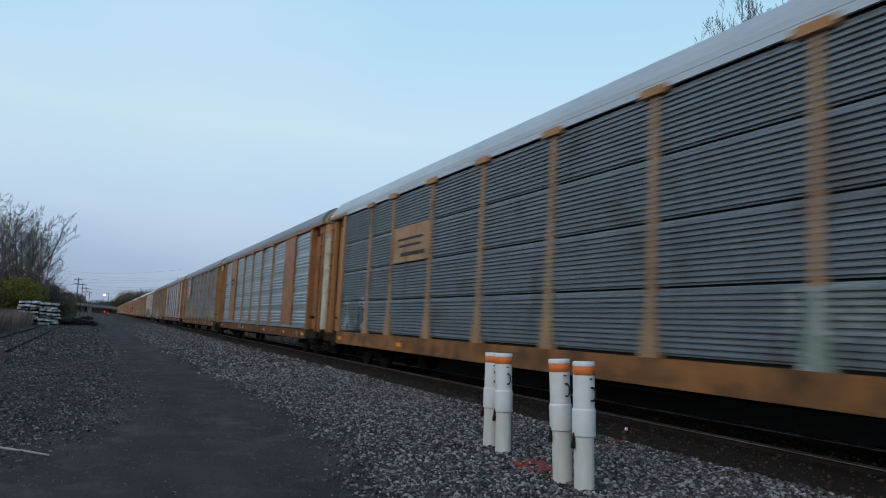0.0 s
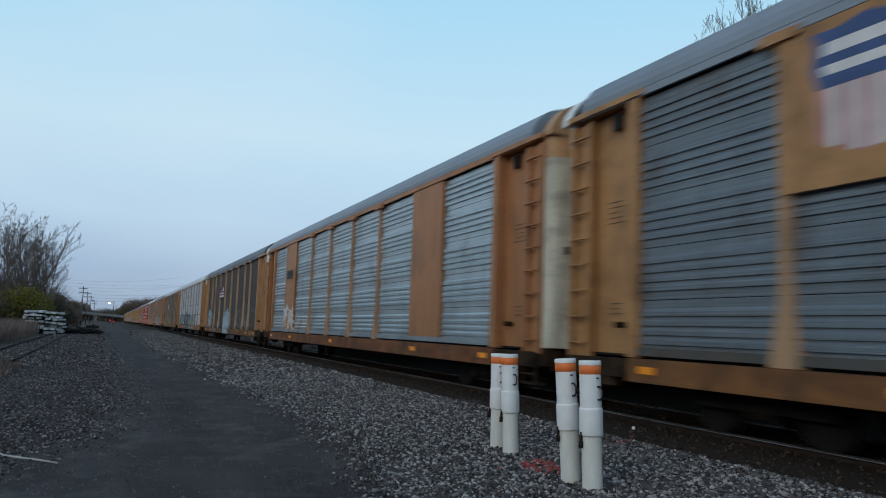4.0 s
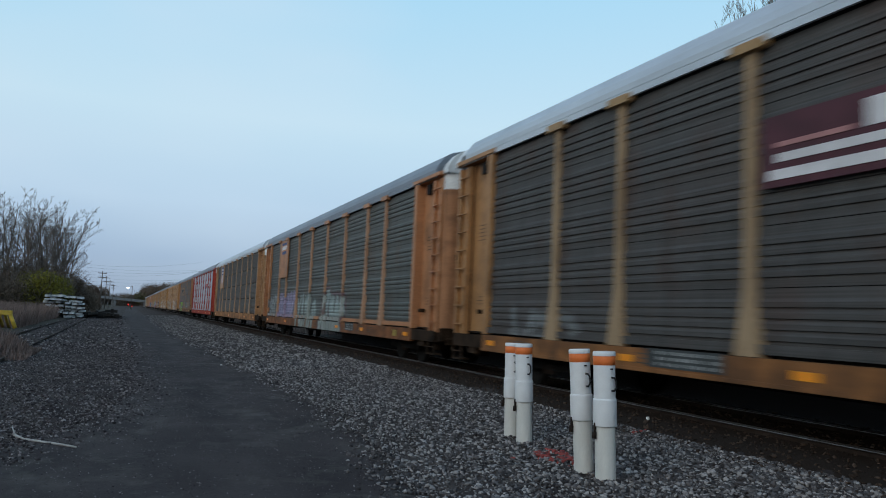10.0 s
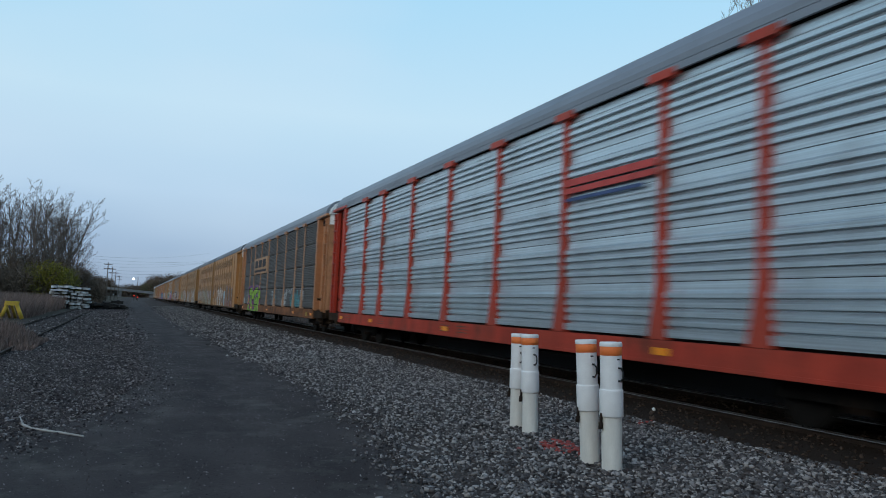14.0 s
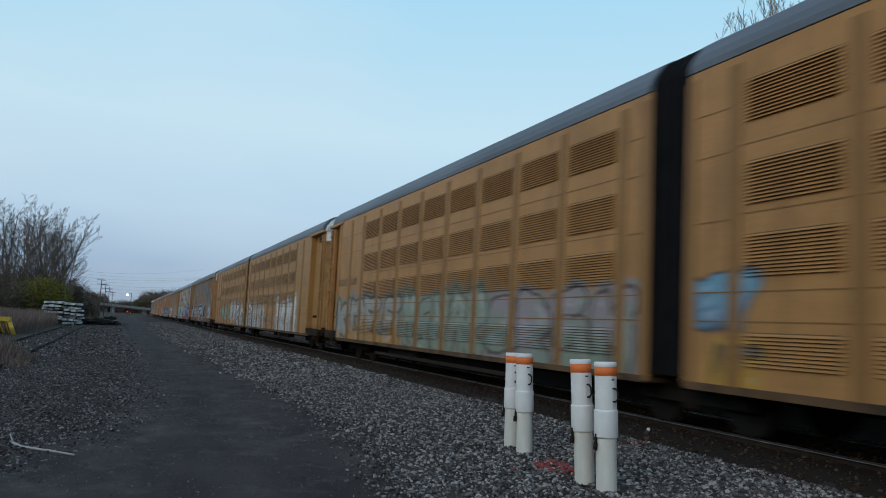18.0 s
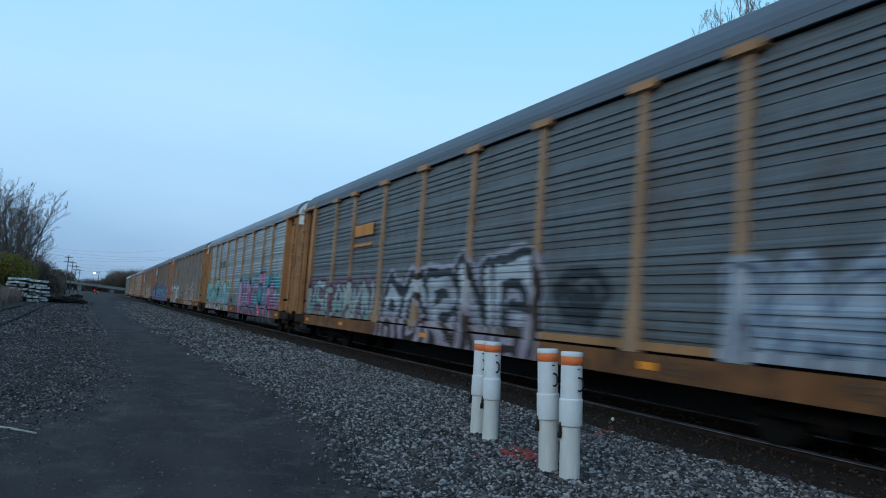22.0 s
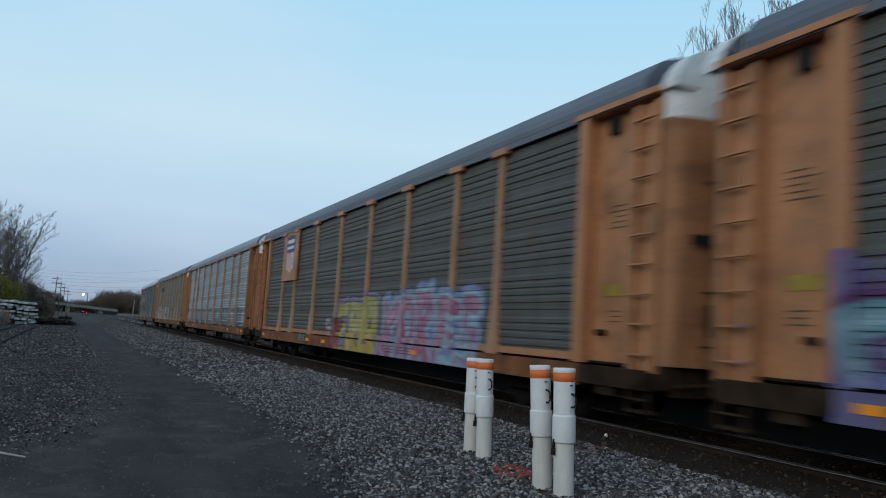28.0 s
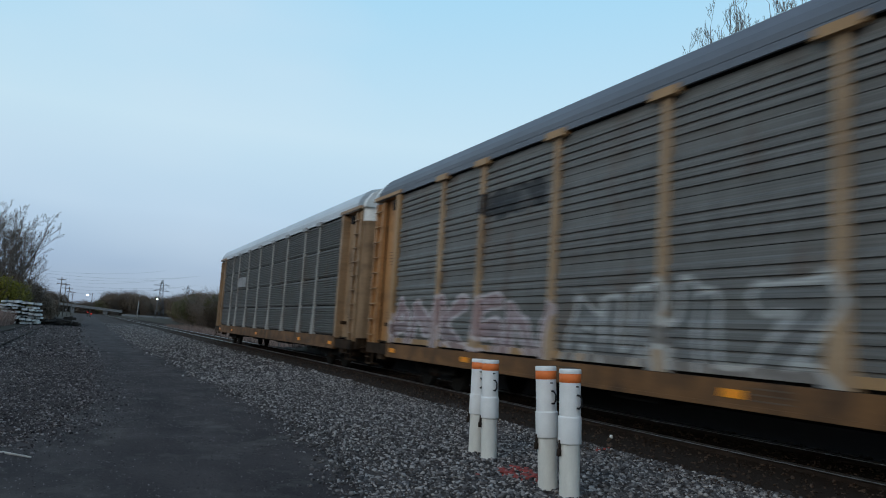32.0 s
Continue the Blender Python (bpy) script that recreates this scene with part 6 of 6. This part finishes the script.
# ---- plants ----
BARK = mat("grey_bark", (0.155, 0.125, 0.108), 0.95, vary=0.3, scale=6)
def tree(name, label, height, seed, stems=1, trunk=0.16, bark=None, thin=0.010, wide=0.40, fan=(0.10, 0.22), calm=1.0, rise=0.18):
    """A leafless tree: leaning stems with side limbs, branches and two orders of twigs."""
    rng = random.Random(seed)
    t = thing(name, label, "tree")
    wood, twig = Geo(), Geo()
    #       steps, first step with side shoots, shoots a step, length of a shoot, wander
    plan = ((9, 3, 2, wide, 0.05), (5, 1, 1, 0.55, 0.10), (4, 1, 1, 0.55, 0.14), (3, 1, 1, 0.60, 0.18), (2, 9, 0, 0, 0.2))

    def grow(p, d, length, r, level):
        steps, first, shoots, share, wander = plan[level]
        wander *= calm
        r_end = max(thin * 0.6, r * 0.25)
        for i in range(steps):
            q = p + d * (length / steps)
            ra, rb = r + (r_end - r) * i / steps, r + (r_end - r) * (i + 1) / steps
            (wood if level == 0 else twig).tube(p, q, ra, rb, 8 if level == 0 else 4 if level < 3 else 3, False)
            p = q
            d = (d + Vector((rng.gauss(0, wander), rng.gauss(0, wander), rng.gauss(0.03, 0.04)))).normalized()
            if level < 4 and i + 1 >= first:
                done = (i + 1) / steps
                for _ in range(shoots if level else rng.choice((1, 2, 2, 3))):
                    a = rng.uniform(0, 6.283)
                    u = d.orthogonal().normalized()
                    side = u * math.cos(a) + d.cross(u) * math.sin(a)
                    nd = (d * rng.uniform(0.75, 1.1) + side * rng.uniform(0.55, 1.05) + Vector((0, 0, rise))).normalized()
                    grow(p, nd, length * share * rng.uniform(0.6, 1.15) * (1.1 - 0.6 * done), max(thin, rb * 0.55), level + 1)

    for k in range(stems):
        a = rng.uniform(0, 6.283)
        lean = 0.05 if stems == 1 else rng.uniform(*fan)
        grow(Vector((0.25 * k, 0.2 * (k % 2), -0.3)), Vector((lean * math.cos(a), lean * math.sin(a), 1)).normalized(), height * rng.uniform(0.86, 1.0), trunk, 0)
    part("trunk", wood, bark, t)
    part("branchwork", twig, bark, t, "fine bare branchwork")
    return t


GREEN = island_mat("young_yellow_leaves", (0.085, 0.085, 0.014), (0.22, 0.19, 0.035))
BRUSH = island_mat("brown_brush", (0.075, 0.058, 0.044), (0.195, 0.145, 0.105))
DULL = island_mat("dull_green_leaves", (0.050, 0.052, 0.024), (0.125, 0.115, 0.055))


def place(t, x, y, turn=0.0, size=1.0):
    t.matrix_world = pose(x, y, ground_z(x, y), 0, 0, turn) @ Matrix.Scale(size, 4)


def woods():
    kinds = [tree("bare_tree", "tall bare tree with fine twigs at the wood's edge", 12.3, 11 + i, 3 + i % 2, 0.15, BARK, 0.015, 0.38, (0.06, 0.26), 0.8) for i in range(3)]
    spots = [(-8.2, 96.5, 0.93), (-10.2, 95.5, 0.96), (-12.2, 97, 0.95), (-9.4, 101, 0.97), (-14.8, 95, 0.95), (-7.4, 100.5, 0.8), (-13.6, 101, 1.0), (-17, 97, 1.05), (-21.5, 101, 1.1), (-25, 96, 1.12), (-9.4, 118, 1.0), (-12.5, 126, 1.1)]
    for i, (x, y, s) in enumerate(spots):
        place(kinds[i] if i < 3 else copy_thing(kinds[i % 3], Matrix()), x, y, i * 77, min(s, 1.12))
    # trees beyond the line, their tops over the roofs
    right = [(20.4, 17.4, 0.955), (20.2, 18.4, 0.945), (20.3, 20.1, 0.965), (20.2, 20.9, 0.945), (20.3, 22.6, 0.92), (20.4, 40.3, 0.915)]
    rng = random.Random(14)
    for i in range(18):
        x = 7 + 2.6 * i + rng.uniform(-1, 1)
        place(copy_thing(kinds[i % 3], Matrix()), x * 1.95, rng.uniform(700, 770), i * 40, 1.9 * float(np.interp(x, (1, 11, 33, 60), (0.5, 0.9, 0.72, 0.6))) * rng.uniform(0.85, 1.1))
    for i, (x, y, s) in enumerate(right):
        place(tree("bare_tree", "bare tree beyond the line with its fine top over the roofs", 14.2, 32 + i, (6, 5, 7, 6, 4, 3)[i], 0.040, BARK, 0.006, 0.17, (0.02, 0.08), 0.4, 0.8), x, y, i * 51 + 71, s)


woods()


def bush(label, leaf, radius, height, count, seed, size=0.2, twiggy=True):
    rng = random.Random(seed)
    t = thing("bush", label, "bush")
    g, w = Geo(), Geo()
    lumps = [(rng.uniform(-0.6, 0.6) * radius, rng.uniform(-0.6, 0.6) * radius, rng.uniform(0.35, 0.75) * height, rng.uniform(0.35, 0.6)) for _ in range(9)]
    for i in range(count):
        lx, ly, lz, lr = rng.choice(lumps)
        d = Vector((rng.gauss(0, 1), rng.gauss(0, 1), rng.gauss(0, 0.9))).normalized() * rng.uniform(0.35, 1.05) ** 0.5
        c = Vector((lx + d.x * lr * radius, ly + d.y * lr * radius, max(0.05, lz + d.z * lr * height * 0.7)))
        u = Vector((rng.gauss(0, 1), rng.gauss(0, 1), rng.gauss(0, 1))).normalized()
        q = u.orthogonal().normalized()
        s = size * rng.uniform(0.5, 1.3)
        g.add([c - u * s, c + q * s * 0.6, c + u * s, c - q * s * 0.6], [(0, 1, 2, 3)])
    for _ in range(170 if twiggy else 25):
        a = Vector((rng.uniform(-0.3, 0.3) * radius, rng.uniform(-0.3, 0.3) * radius, 0))
        b = Vector((rng.uniform(-1, 1) * radius, rng.uniform(-1, 1) * radius, rng.uniform(0.6, 1.15) * height))
        m = (a + b) / 2 + Vector((rng.gauss(0, 0.2), rng.gauss(0, 0.2), 0.2))
        w.tube(a, m, 0.03, 0.02, 4, False).tube(m, b, 0.02, 0.006, 3, False)
    part("stem_tangle", w, BARK, t)
    part("crown", g, leaf, t)
    return t


def thickets():
    yellow = bush("young yellow-green bush before the wood", GREEN, 1.9, 3.6, 5000, 3, 0.09)
    place(yellow, -7.6, 92.8, 0, 1.2)
    place(copy_thing(yellow, Matrix()), -9.4, 92.5, 80, 1.3)
    brown = bush("dense brown leafless thicket", BRUSH, 2.6, 4.2, 9000, 4, 0.075)
    dull = bush("dull green leafy thicket by the line", DULL, 2.6, 4.0, 8000, 6, 0.085)
    spots = [(-12.5, 92, 1.0), (-15.5, 92, 1.05), (-18.5, 91, 1.0), (-21.5, 92, 1.05), (-11.5, 98, 0.95), (-8.6, 99, 0.95), (-7.8, 108, 0.9), (-7.2, 118, 0.85), (-7.0, 130, 0.8), (-7.4, 145, 0.85), (-8.6, 160, 0.9), (-9, 178, 0.9), (-10, 200, 1.0), (-25, 95, 1.2), (-6.8, 97.5, 1.0), (-7.9, 96.5, 1.2), (-9.8, 96.5, 1.35), (-7.6, 100, 1.15), (-12.6, 95, 1.35), (-5.9, 102, 0.8), (-6.0, 150, 0.5), (-11, 225, 1.1), (-11, 250, 1.1), (-6.5, 104, 0.62)]
    for i, (x, y, s) in enumerate(spots):
        src = dull if i == 12 else brown
        first = i in (0, 12)
        place(src if first else copy_thing(src, Matrix()), x, y, i * 63, s)
    rng = random.Random(9)
    # added thickets hidden behind the cars, there to shade the ground below them
    for i in range(44):
        y = -14 + i * 1.4 + rng.uniform(-1, 1)
        place(copy_thing(brown if i % 3 else dull, Matrix()), rng.uniform(13.4, 15.4), y, rng.uniform(0, 360), rng.uniform(0.8, 1.1))
    for i in range(64):
        y = rng.uniform(110, 330)
        x = rng.uniform(15, 24) + (y - 95) * 0.07
        place(copy_thing(dull if rng.random() < 0.45 else brown, Matrix()), x, y, rng.uniform(0, 360), rng.uniform(0.9, 1.4) * (1 + (y - 95) / 300))
    for i in range(30):
        x = -60 + i * 4.4 + rng.uniform(-1, 1)
        place(copy_thing(brown, Matrix()), x, rng.uniform(700, 760), rng.uniform(0, 360), rng.uniform(1.9, 2.7) * (1.5 if x < -25 else 1.0))
    # unseen thicket row, added left of the view to dim the low car sides
    for i in range(52):
        y = -80 + i * 3.2 + rng.uniform(-1, 1)
        place(copy_thing(brown, Matrix()), rng.uniform(-29, -23) - max(0, y - 20) * 0.03, y, rng.uniform(0, 360), rng.uniform(1.4, 1.9))
    # the far wooded rise
    for i in range(80):
        x = rng.uniform(2, 75)
        y = rng.uniform(690, 800)
        place(copy_thing(brown if rng.random() < 0.9 else dull, Matrix()), x * 1.95, y, rng.uniform(0, 360), 1.9 * float(np.interp(x, (1, 6, 11, 20, 33, 48, 75), (4.5, 8, 11.2, 11.0, 9.8, 9, 8.5))) / 4.6 * rng.uniform(0.8, 1.1))


thickets()


def reeds():
    rng = random.Random(21)
    dry = island_mat("dry_reeds", (0.115, 0.083, 0.072), (0.30, 0.215, 0.185))
    for label, n, box, hh in (("dry brown reeds along the siding", 15000, (-16, -5.9, 38, 92), (0.7, 1.6)), ("tuft of dry grass over the siding rail", 4200, (-5.2, -2.6, 24.2, 28.8), (0.45, 0.85)),
                              ("dry grass beyond the main line", 4000, (12.4, 17, 45, 150), (0.2, 0.6))):
        g = Geo()
        for _ in range(n):
            x, y = rng.uniform(box[0], box[1]), rng.uniform(box[2], box[3])
            if box[1] == -5.9:
                x = -5.7 - 0.0142 * (y - 15) - 10 * rng.random() ** 1.5
                y = y if x < -8.5 or y > 51 else y + 14
            z = ground_z(x, y) - 0.02
            h = rng.uniform(*hh)
            if box[1] == -2.6:
                h *= max(0.25, 1.15 - ((x + 3.9) / 1.35) ** 2 - ((y - 26.5) / 2.6) ** 2)
            a = rng.uniform(0, 3.14)
            w = 0.018 if box[1] != 17 else 0.03
            dx, dy = w * math.cos(a), w * math.sin(a)
            lx, ly = rng.gauss(0, 0.18) * h, rng.gauss(0, 0.18) * h
            g.add([(x - dx, y - dy, z), (x + dx, y + dy, z), (x + lx * 0.5 + dx * 0.7, y + ly * 0.5 + dy * 0.7, z + h * 0.6), (x + lx * 0.5 - dx * 0.7, y + ly * 0.5 - dy * 0.7, z + h * 0.6), (x + lx, y + ly, z + h)],
                  [(0, 1, 2, 3), (3, 2, 4)])
        tagged(part("dry_grass", g, dry), label, "grass", kind="stuff")


reeds()


# ---- things along the siding ----
def pipe_stack():
    t = thing("bundle_stack", "stack of white wrapped bundles on timber bearers", "stack")
    wrap = mat("white_wrapping", (0.50, 0.51, 0.51), 0.55, vary=0.4, scale=2.5, fine=14)
    rng = random.Random(4)
    for k, (x0, x1) in enumerate(((-8.2, -6.45), (-6.4, -4.65))):
        for r in range(7):
            z = 0.14 + r * 0.335 - (0.0 if k == 0 else 0.06)
            dx, dy, tilt = rng.uniform(-0.2, 0.2), rng.uniform(-0.4, 0.4), rng.uniform(-0.045, 0.045)
            g = Geo()
            for q in range(3):
                xa = x0 + (x1 - x0) * q / 3 + dx + rng.uniform(-0.05, 0.05)
                sag = rng.uniform(-0.05, 0.05)
                g.box(xa, xa + (x1 - x0) / 3 - rng.uniform(0.01, 0.08), 88 + dy + rng.uniform(-0.3, 0.2), 92 + dy, z + sag, z + sag + rng.uniform(0.16, 0.25), 0.07)
            b = part("wrapped_pack", fixed(g), wrap, t, "white wrapped bundle")
            b.matrix_local = pose(0, 0, 0, 0, 0, 0) @ Matrix.Translation((x0, 90, z)) @ pose(0, 0, 0, 0, math.degrees(tilt), 0) @ Matrix.Translation((-x0, -90, -z))
            for q in (0.2, 0.75):
                part("bearer", Geo().box(x0 + (x1 - x0) * q, x0 + (x1 - x0) * q + 0.12, 87.9 + dy, 92 + dy, z + 0.24, z + 0.345), TIE, b)
    return t


pipe_stack()


def buffer_heap():
    t = thing("scrap_heap", "dark heap of old ties and scrap at the siding's end", "heap")
    rng = random.Random(8)
    for i in range(26):
        x, y, z = rng.uniform(-4.6, -1.7), rng.uniform(92, 97), 0.1 + rng.random() * 0.55
        a = rng.uniform(0, 3.14)
        o = part("old_tie", fixed(Geo().box(-1.1, 1.1, -0.11, 0.11, -0.09, 0.09, 0.02)), TIE, t)
        o.matrix_local = pose(x, y, z, rng.uniform(-8, 8), rng.uniform(-12, 12), math.degrees(a))
    part("bumper_post", Geo().box(-2.0, -1.7, 94.5, 94.8, 0, 1.1, 0.03).box(-2.6, -1.3, 94.3, 94.5, 0.7, 1.0, 0.03), TIE, t, "dark timber bumper")


buffer_heap()


def yellow_frame():
    t = thing("bumping_post", "yellow painted steel A-frame bumping post among reeds", "bumping post")
    y_ = mat("yellow_paint", (0.62, 0.40, 0.05), 0.6, vary=0.2)
    for a, b in (((-6.95, 49.0, 0.1), (-6.66, 49.0, 0.9)), ((-5.87, 49.0, 0.1), (-6.2, 49.0, 0.9))):
        part("leg", Geo().tube(a, b, 0.13, 0.13, 4), y_, t)
    part("cross_beam", Geo().box(-6.78, -6.08, 48.85, 49.15, 0.84, 1.08, 0.05), y_, t)
    part("brace", Geo().tube((-6.75, 49, 0.9), (-6.75, 51, 0.1), 0.09, sides=4).tube((-6.45, 49, 0.9), (-6.45, 51, 0.1), 0.09, sides=4), y_, t)


yellow_frame()


# ---- poles, lamp, bridge, pylons ----
POLE = mat("weathered_pole", (0.10, 0.088, 0.078), 0.9, vary=0.25, stretch=(3, 3, 0.3))
WIRE = mat("dark_wire", (0.03, 0.03, 0.035), 0.7)


def utility_pole(x, y, h, lean=0.0):
    t = thing("utility_pole", "weathered wooden utility pole with cross-arms", "utility pole", "poles along the line")
    part("pole", Geo().tube((0, 0, 0), (lean, 0, h), 0.13, 0.09, 8), POLE, t)
    for z in (h - 0.6, h - 1.6):
        part("crossarm", Geo().box(lean - 0.95, lean + 0.95, -0.05, 0.06, z, z + 0.13), POLE, t)
        for q in (-0.85, -0.4, 0.4, 0.85):
            part("insulator", Geo().tube((lean + q, 0, z + 0.13), (lean + q, 0, z + 0.3), 0.05, 0.035, 6), POLE, t)
    t.location = (x, y, ground_z(x, y) - 0.1)


for x_, y_, h_ in ((-6.75, 200, 9.4), (-6.75, 235, 9.4), (-6.75, 275, 9.4), (-6.75, 330, 9.4)):
    utility_pole(x_, y_, h_)


def bare_post(x, y, h):
    t = thing("post", "pale bare post at the edge of the thicket", "post")
    part("shaft", Geo().tube((0, 0, 0), (0.1, 0, h), 0.16, 0.12, 8), mat("pale_post", (0.24, 0.23, 0.22), 0.85, vary=0.2), t)
    t.location = (x, y, ground_z(x, y) - 0.1)


bare_post(13.5, 260, 6.2)


def wires():
    t = thing("power_lines", "thin power lines sagging across the far sky", "power line")
    for k in range(7):
        pts = []
        a, b = Vector((-60, 330 + 12 * k, 13 + 1.9 * k)), Vector((34 + 8 * (k % 3), 422, 16.0 + 1.6 * k))
        for i in range(17):
            q = a.lerp(b, i / 16)
            q.z -= 5.0 * (1 - (2 * i / 16 - 1) ** 2)
            pts.append(q)
        part("wire", Geo().path(pts, 0.028, 3), WIRE, t)


wires()


def street_lamp():
    t = thing("street_lamp", "tall lamp post with a lit white lantern", "street lamp")
    part("post", Geo().tube((0, 0, 0), (0.05, 0, 8.4), 0.13, 0.09, 8).tube((0.05, 0, 8.2), (-1.3, 0, 7.6), 0.06, sides=6), POLE, t)
    part("lantern", Geo().lathe(-1.4, 0, [(0.01, 7.85), (0.25, 7.78), (0.36, 7.6), (0.28, 7.42), (0.01, 7.35)], 16), glow("lamp_white", (0.86, 0.93, 1.0), 9.0), t, "glowing white lantern")
    t.location = (0.1, 300, 0)


street_lamp()


def red_signal(x, y, z, r):
    t = thing("signal", "low line-side signal showing red", "signal")
    part("mast", Geo().tube((0, 0, 0), (0, 0, z), 0.08, sides=8), POLE, t)
    part("lens", Geo().tube((0, -0.12, z), (0, -0.2, z), r, sides=14), glow("signal_red", (1.0, 0.06, 0.05), 0.9), t, "glowing red lens")
    part("housing", Geo().box(-r * 1.2, r * 1.2, -0.12, 0.12, z - r * 1.6, z + r * 1.6, 0.05), BLACK, t)
    t.location = (x, y, 0)


red_signal(-0.65, 255, 1.6, 0.20)
red_signal(0.35, 255, 1.2, 0.16)


def bridge():
    t = thing("overbridge", "long grey concrete road bridge over the line", "bridge")
    conc = mat("old_concrete", (0.17, 0.175, 0.18), 0.9, vary=0.2, scale=0.5)
    y = 660
    part("deck", fixed(Geo().prism([(-45, 7.2), (-45, 8.4), (23, 4.0), (23, 2.8)], y, y + 10)), conc, t)
    part("parapet", fixed(Geo().prism([(-45, 8.4), (-45, 9.1), (23, 4.7), (23, 4.0)], y - 0.2, y + 0.1)), conc, t)
    for x in (-13.5, -11.8, 10.2, 12.0):
        part("pier", Geo().box(x - 0.7, x + 0.7, y + 2, y + 8, -4, float(np.interp(x, (-45, 23), (7.3, 2.9))), 0.1), conc, t)
    part("abutment", Geo().box(-70, -44, y - 4, y + 14, -1, 6.8), conc, t)
    part("abutment", Geo().box(23, 60, y - 4, y + 14, -1, 1.8), conc, t)


bridge()


def pylon(x, y, h):
    t = thing("lattice_pylon", "steel lattice power pylon far behind the trees", "pylon")
    steel = mat("pylon_steel", (0.10, 0.11, 0.125), 0.7, 0.3)
    g = Geo()
    w = 2.3
    lv = [(0.0, w), (0.25, w * 0.75), (0.5, w * 0.5), (0.7, w * 0.36), (0.85, w * 0.3), (1.0, w * 0.12)]
    for (a, wa), (b, wb) in zip(lv[:-1], lv[1:]):
        for sx, sy in ((-1, -1), (1, -1), (1, 1), (-1, 1)):
            g.tube((sx * wa, sy * wa, a * h), (sx * wb, sy * wb, b * h), 0.11, sides=4)
            g.tube((sx * wa, sy * wa, a * h), (-sx * wb, sy * wb, b * h), 0.065, sides=4)
    part("tower", g, steel, t)
    for z in (0.72, 0.86):
        part("arm", Geo().tube((-3.8, 0, z * h), (3.8, 0, z * h), 0.13, sides=4).tube((-3.8, 0, z * h), (0, 0, (z + 0.06) * h), 0.12, sides=4).tube((3.8, 0, z * h), (0, 0, (z + 0.06) * h), 0.12, sides=4), steel, t)
    t.location = (x, y, 0)


pylon(32.3, 420, 20.5)
pylon(56.0, 520, 23.0)


def far_lamp(x, y, z, color, r):
    t = thing("yard_lamp", "distant lit lamp on a pole", "lamp")
    part("post", Geo().tube((0, 0, 0), (0, 0, z), 0.12, sides=6), POLE, t)
    part("bulb", Geo().lathe(0, 0, [(0.01, z + r), (r, z), (0.01, z - r)], 10), glow("lamp_tint", color, 5.0), t)
    t.location = (x, y, 0)


far_lamp(30.6, 298, 6.9, (1.0, 0.62, 0.30), 0.42)
far_lamp(29.2, 400, 10.0, (0.85, 0.92, 1.0), 0.4)


# ---- movement ----
def motions():
    for car, front in TRAIN:
        walk(car, [(t, pose(TRACK_X, front - SPEED * t, RAIL_TOP)) for t in (0.0, 8.0, 16.0, 24.0, 32.0)])


motions()
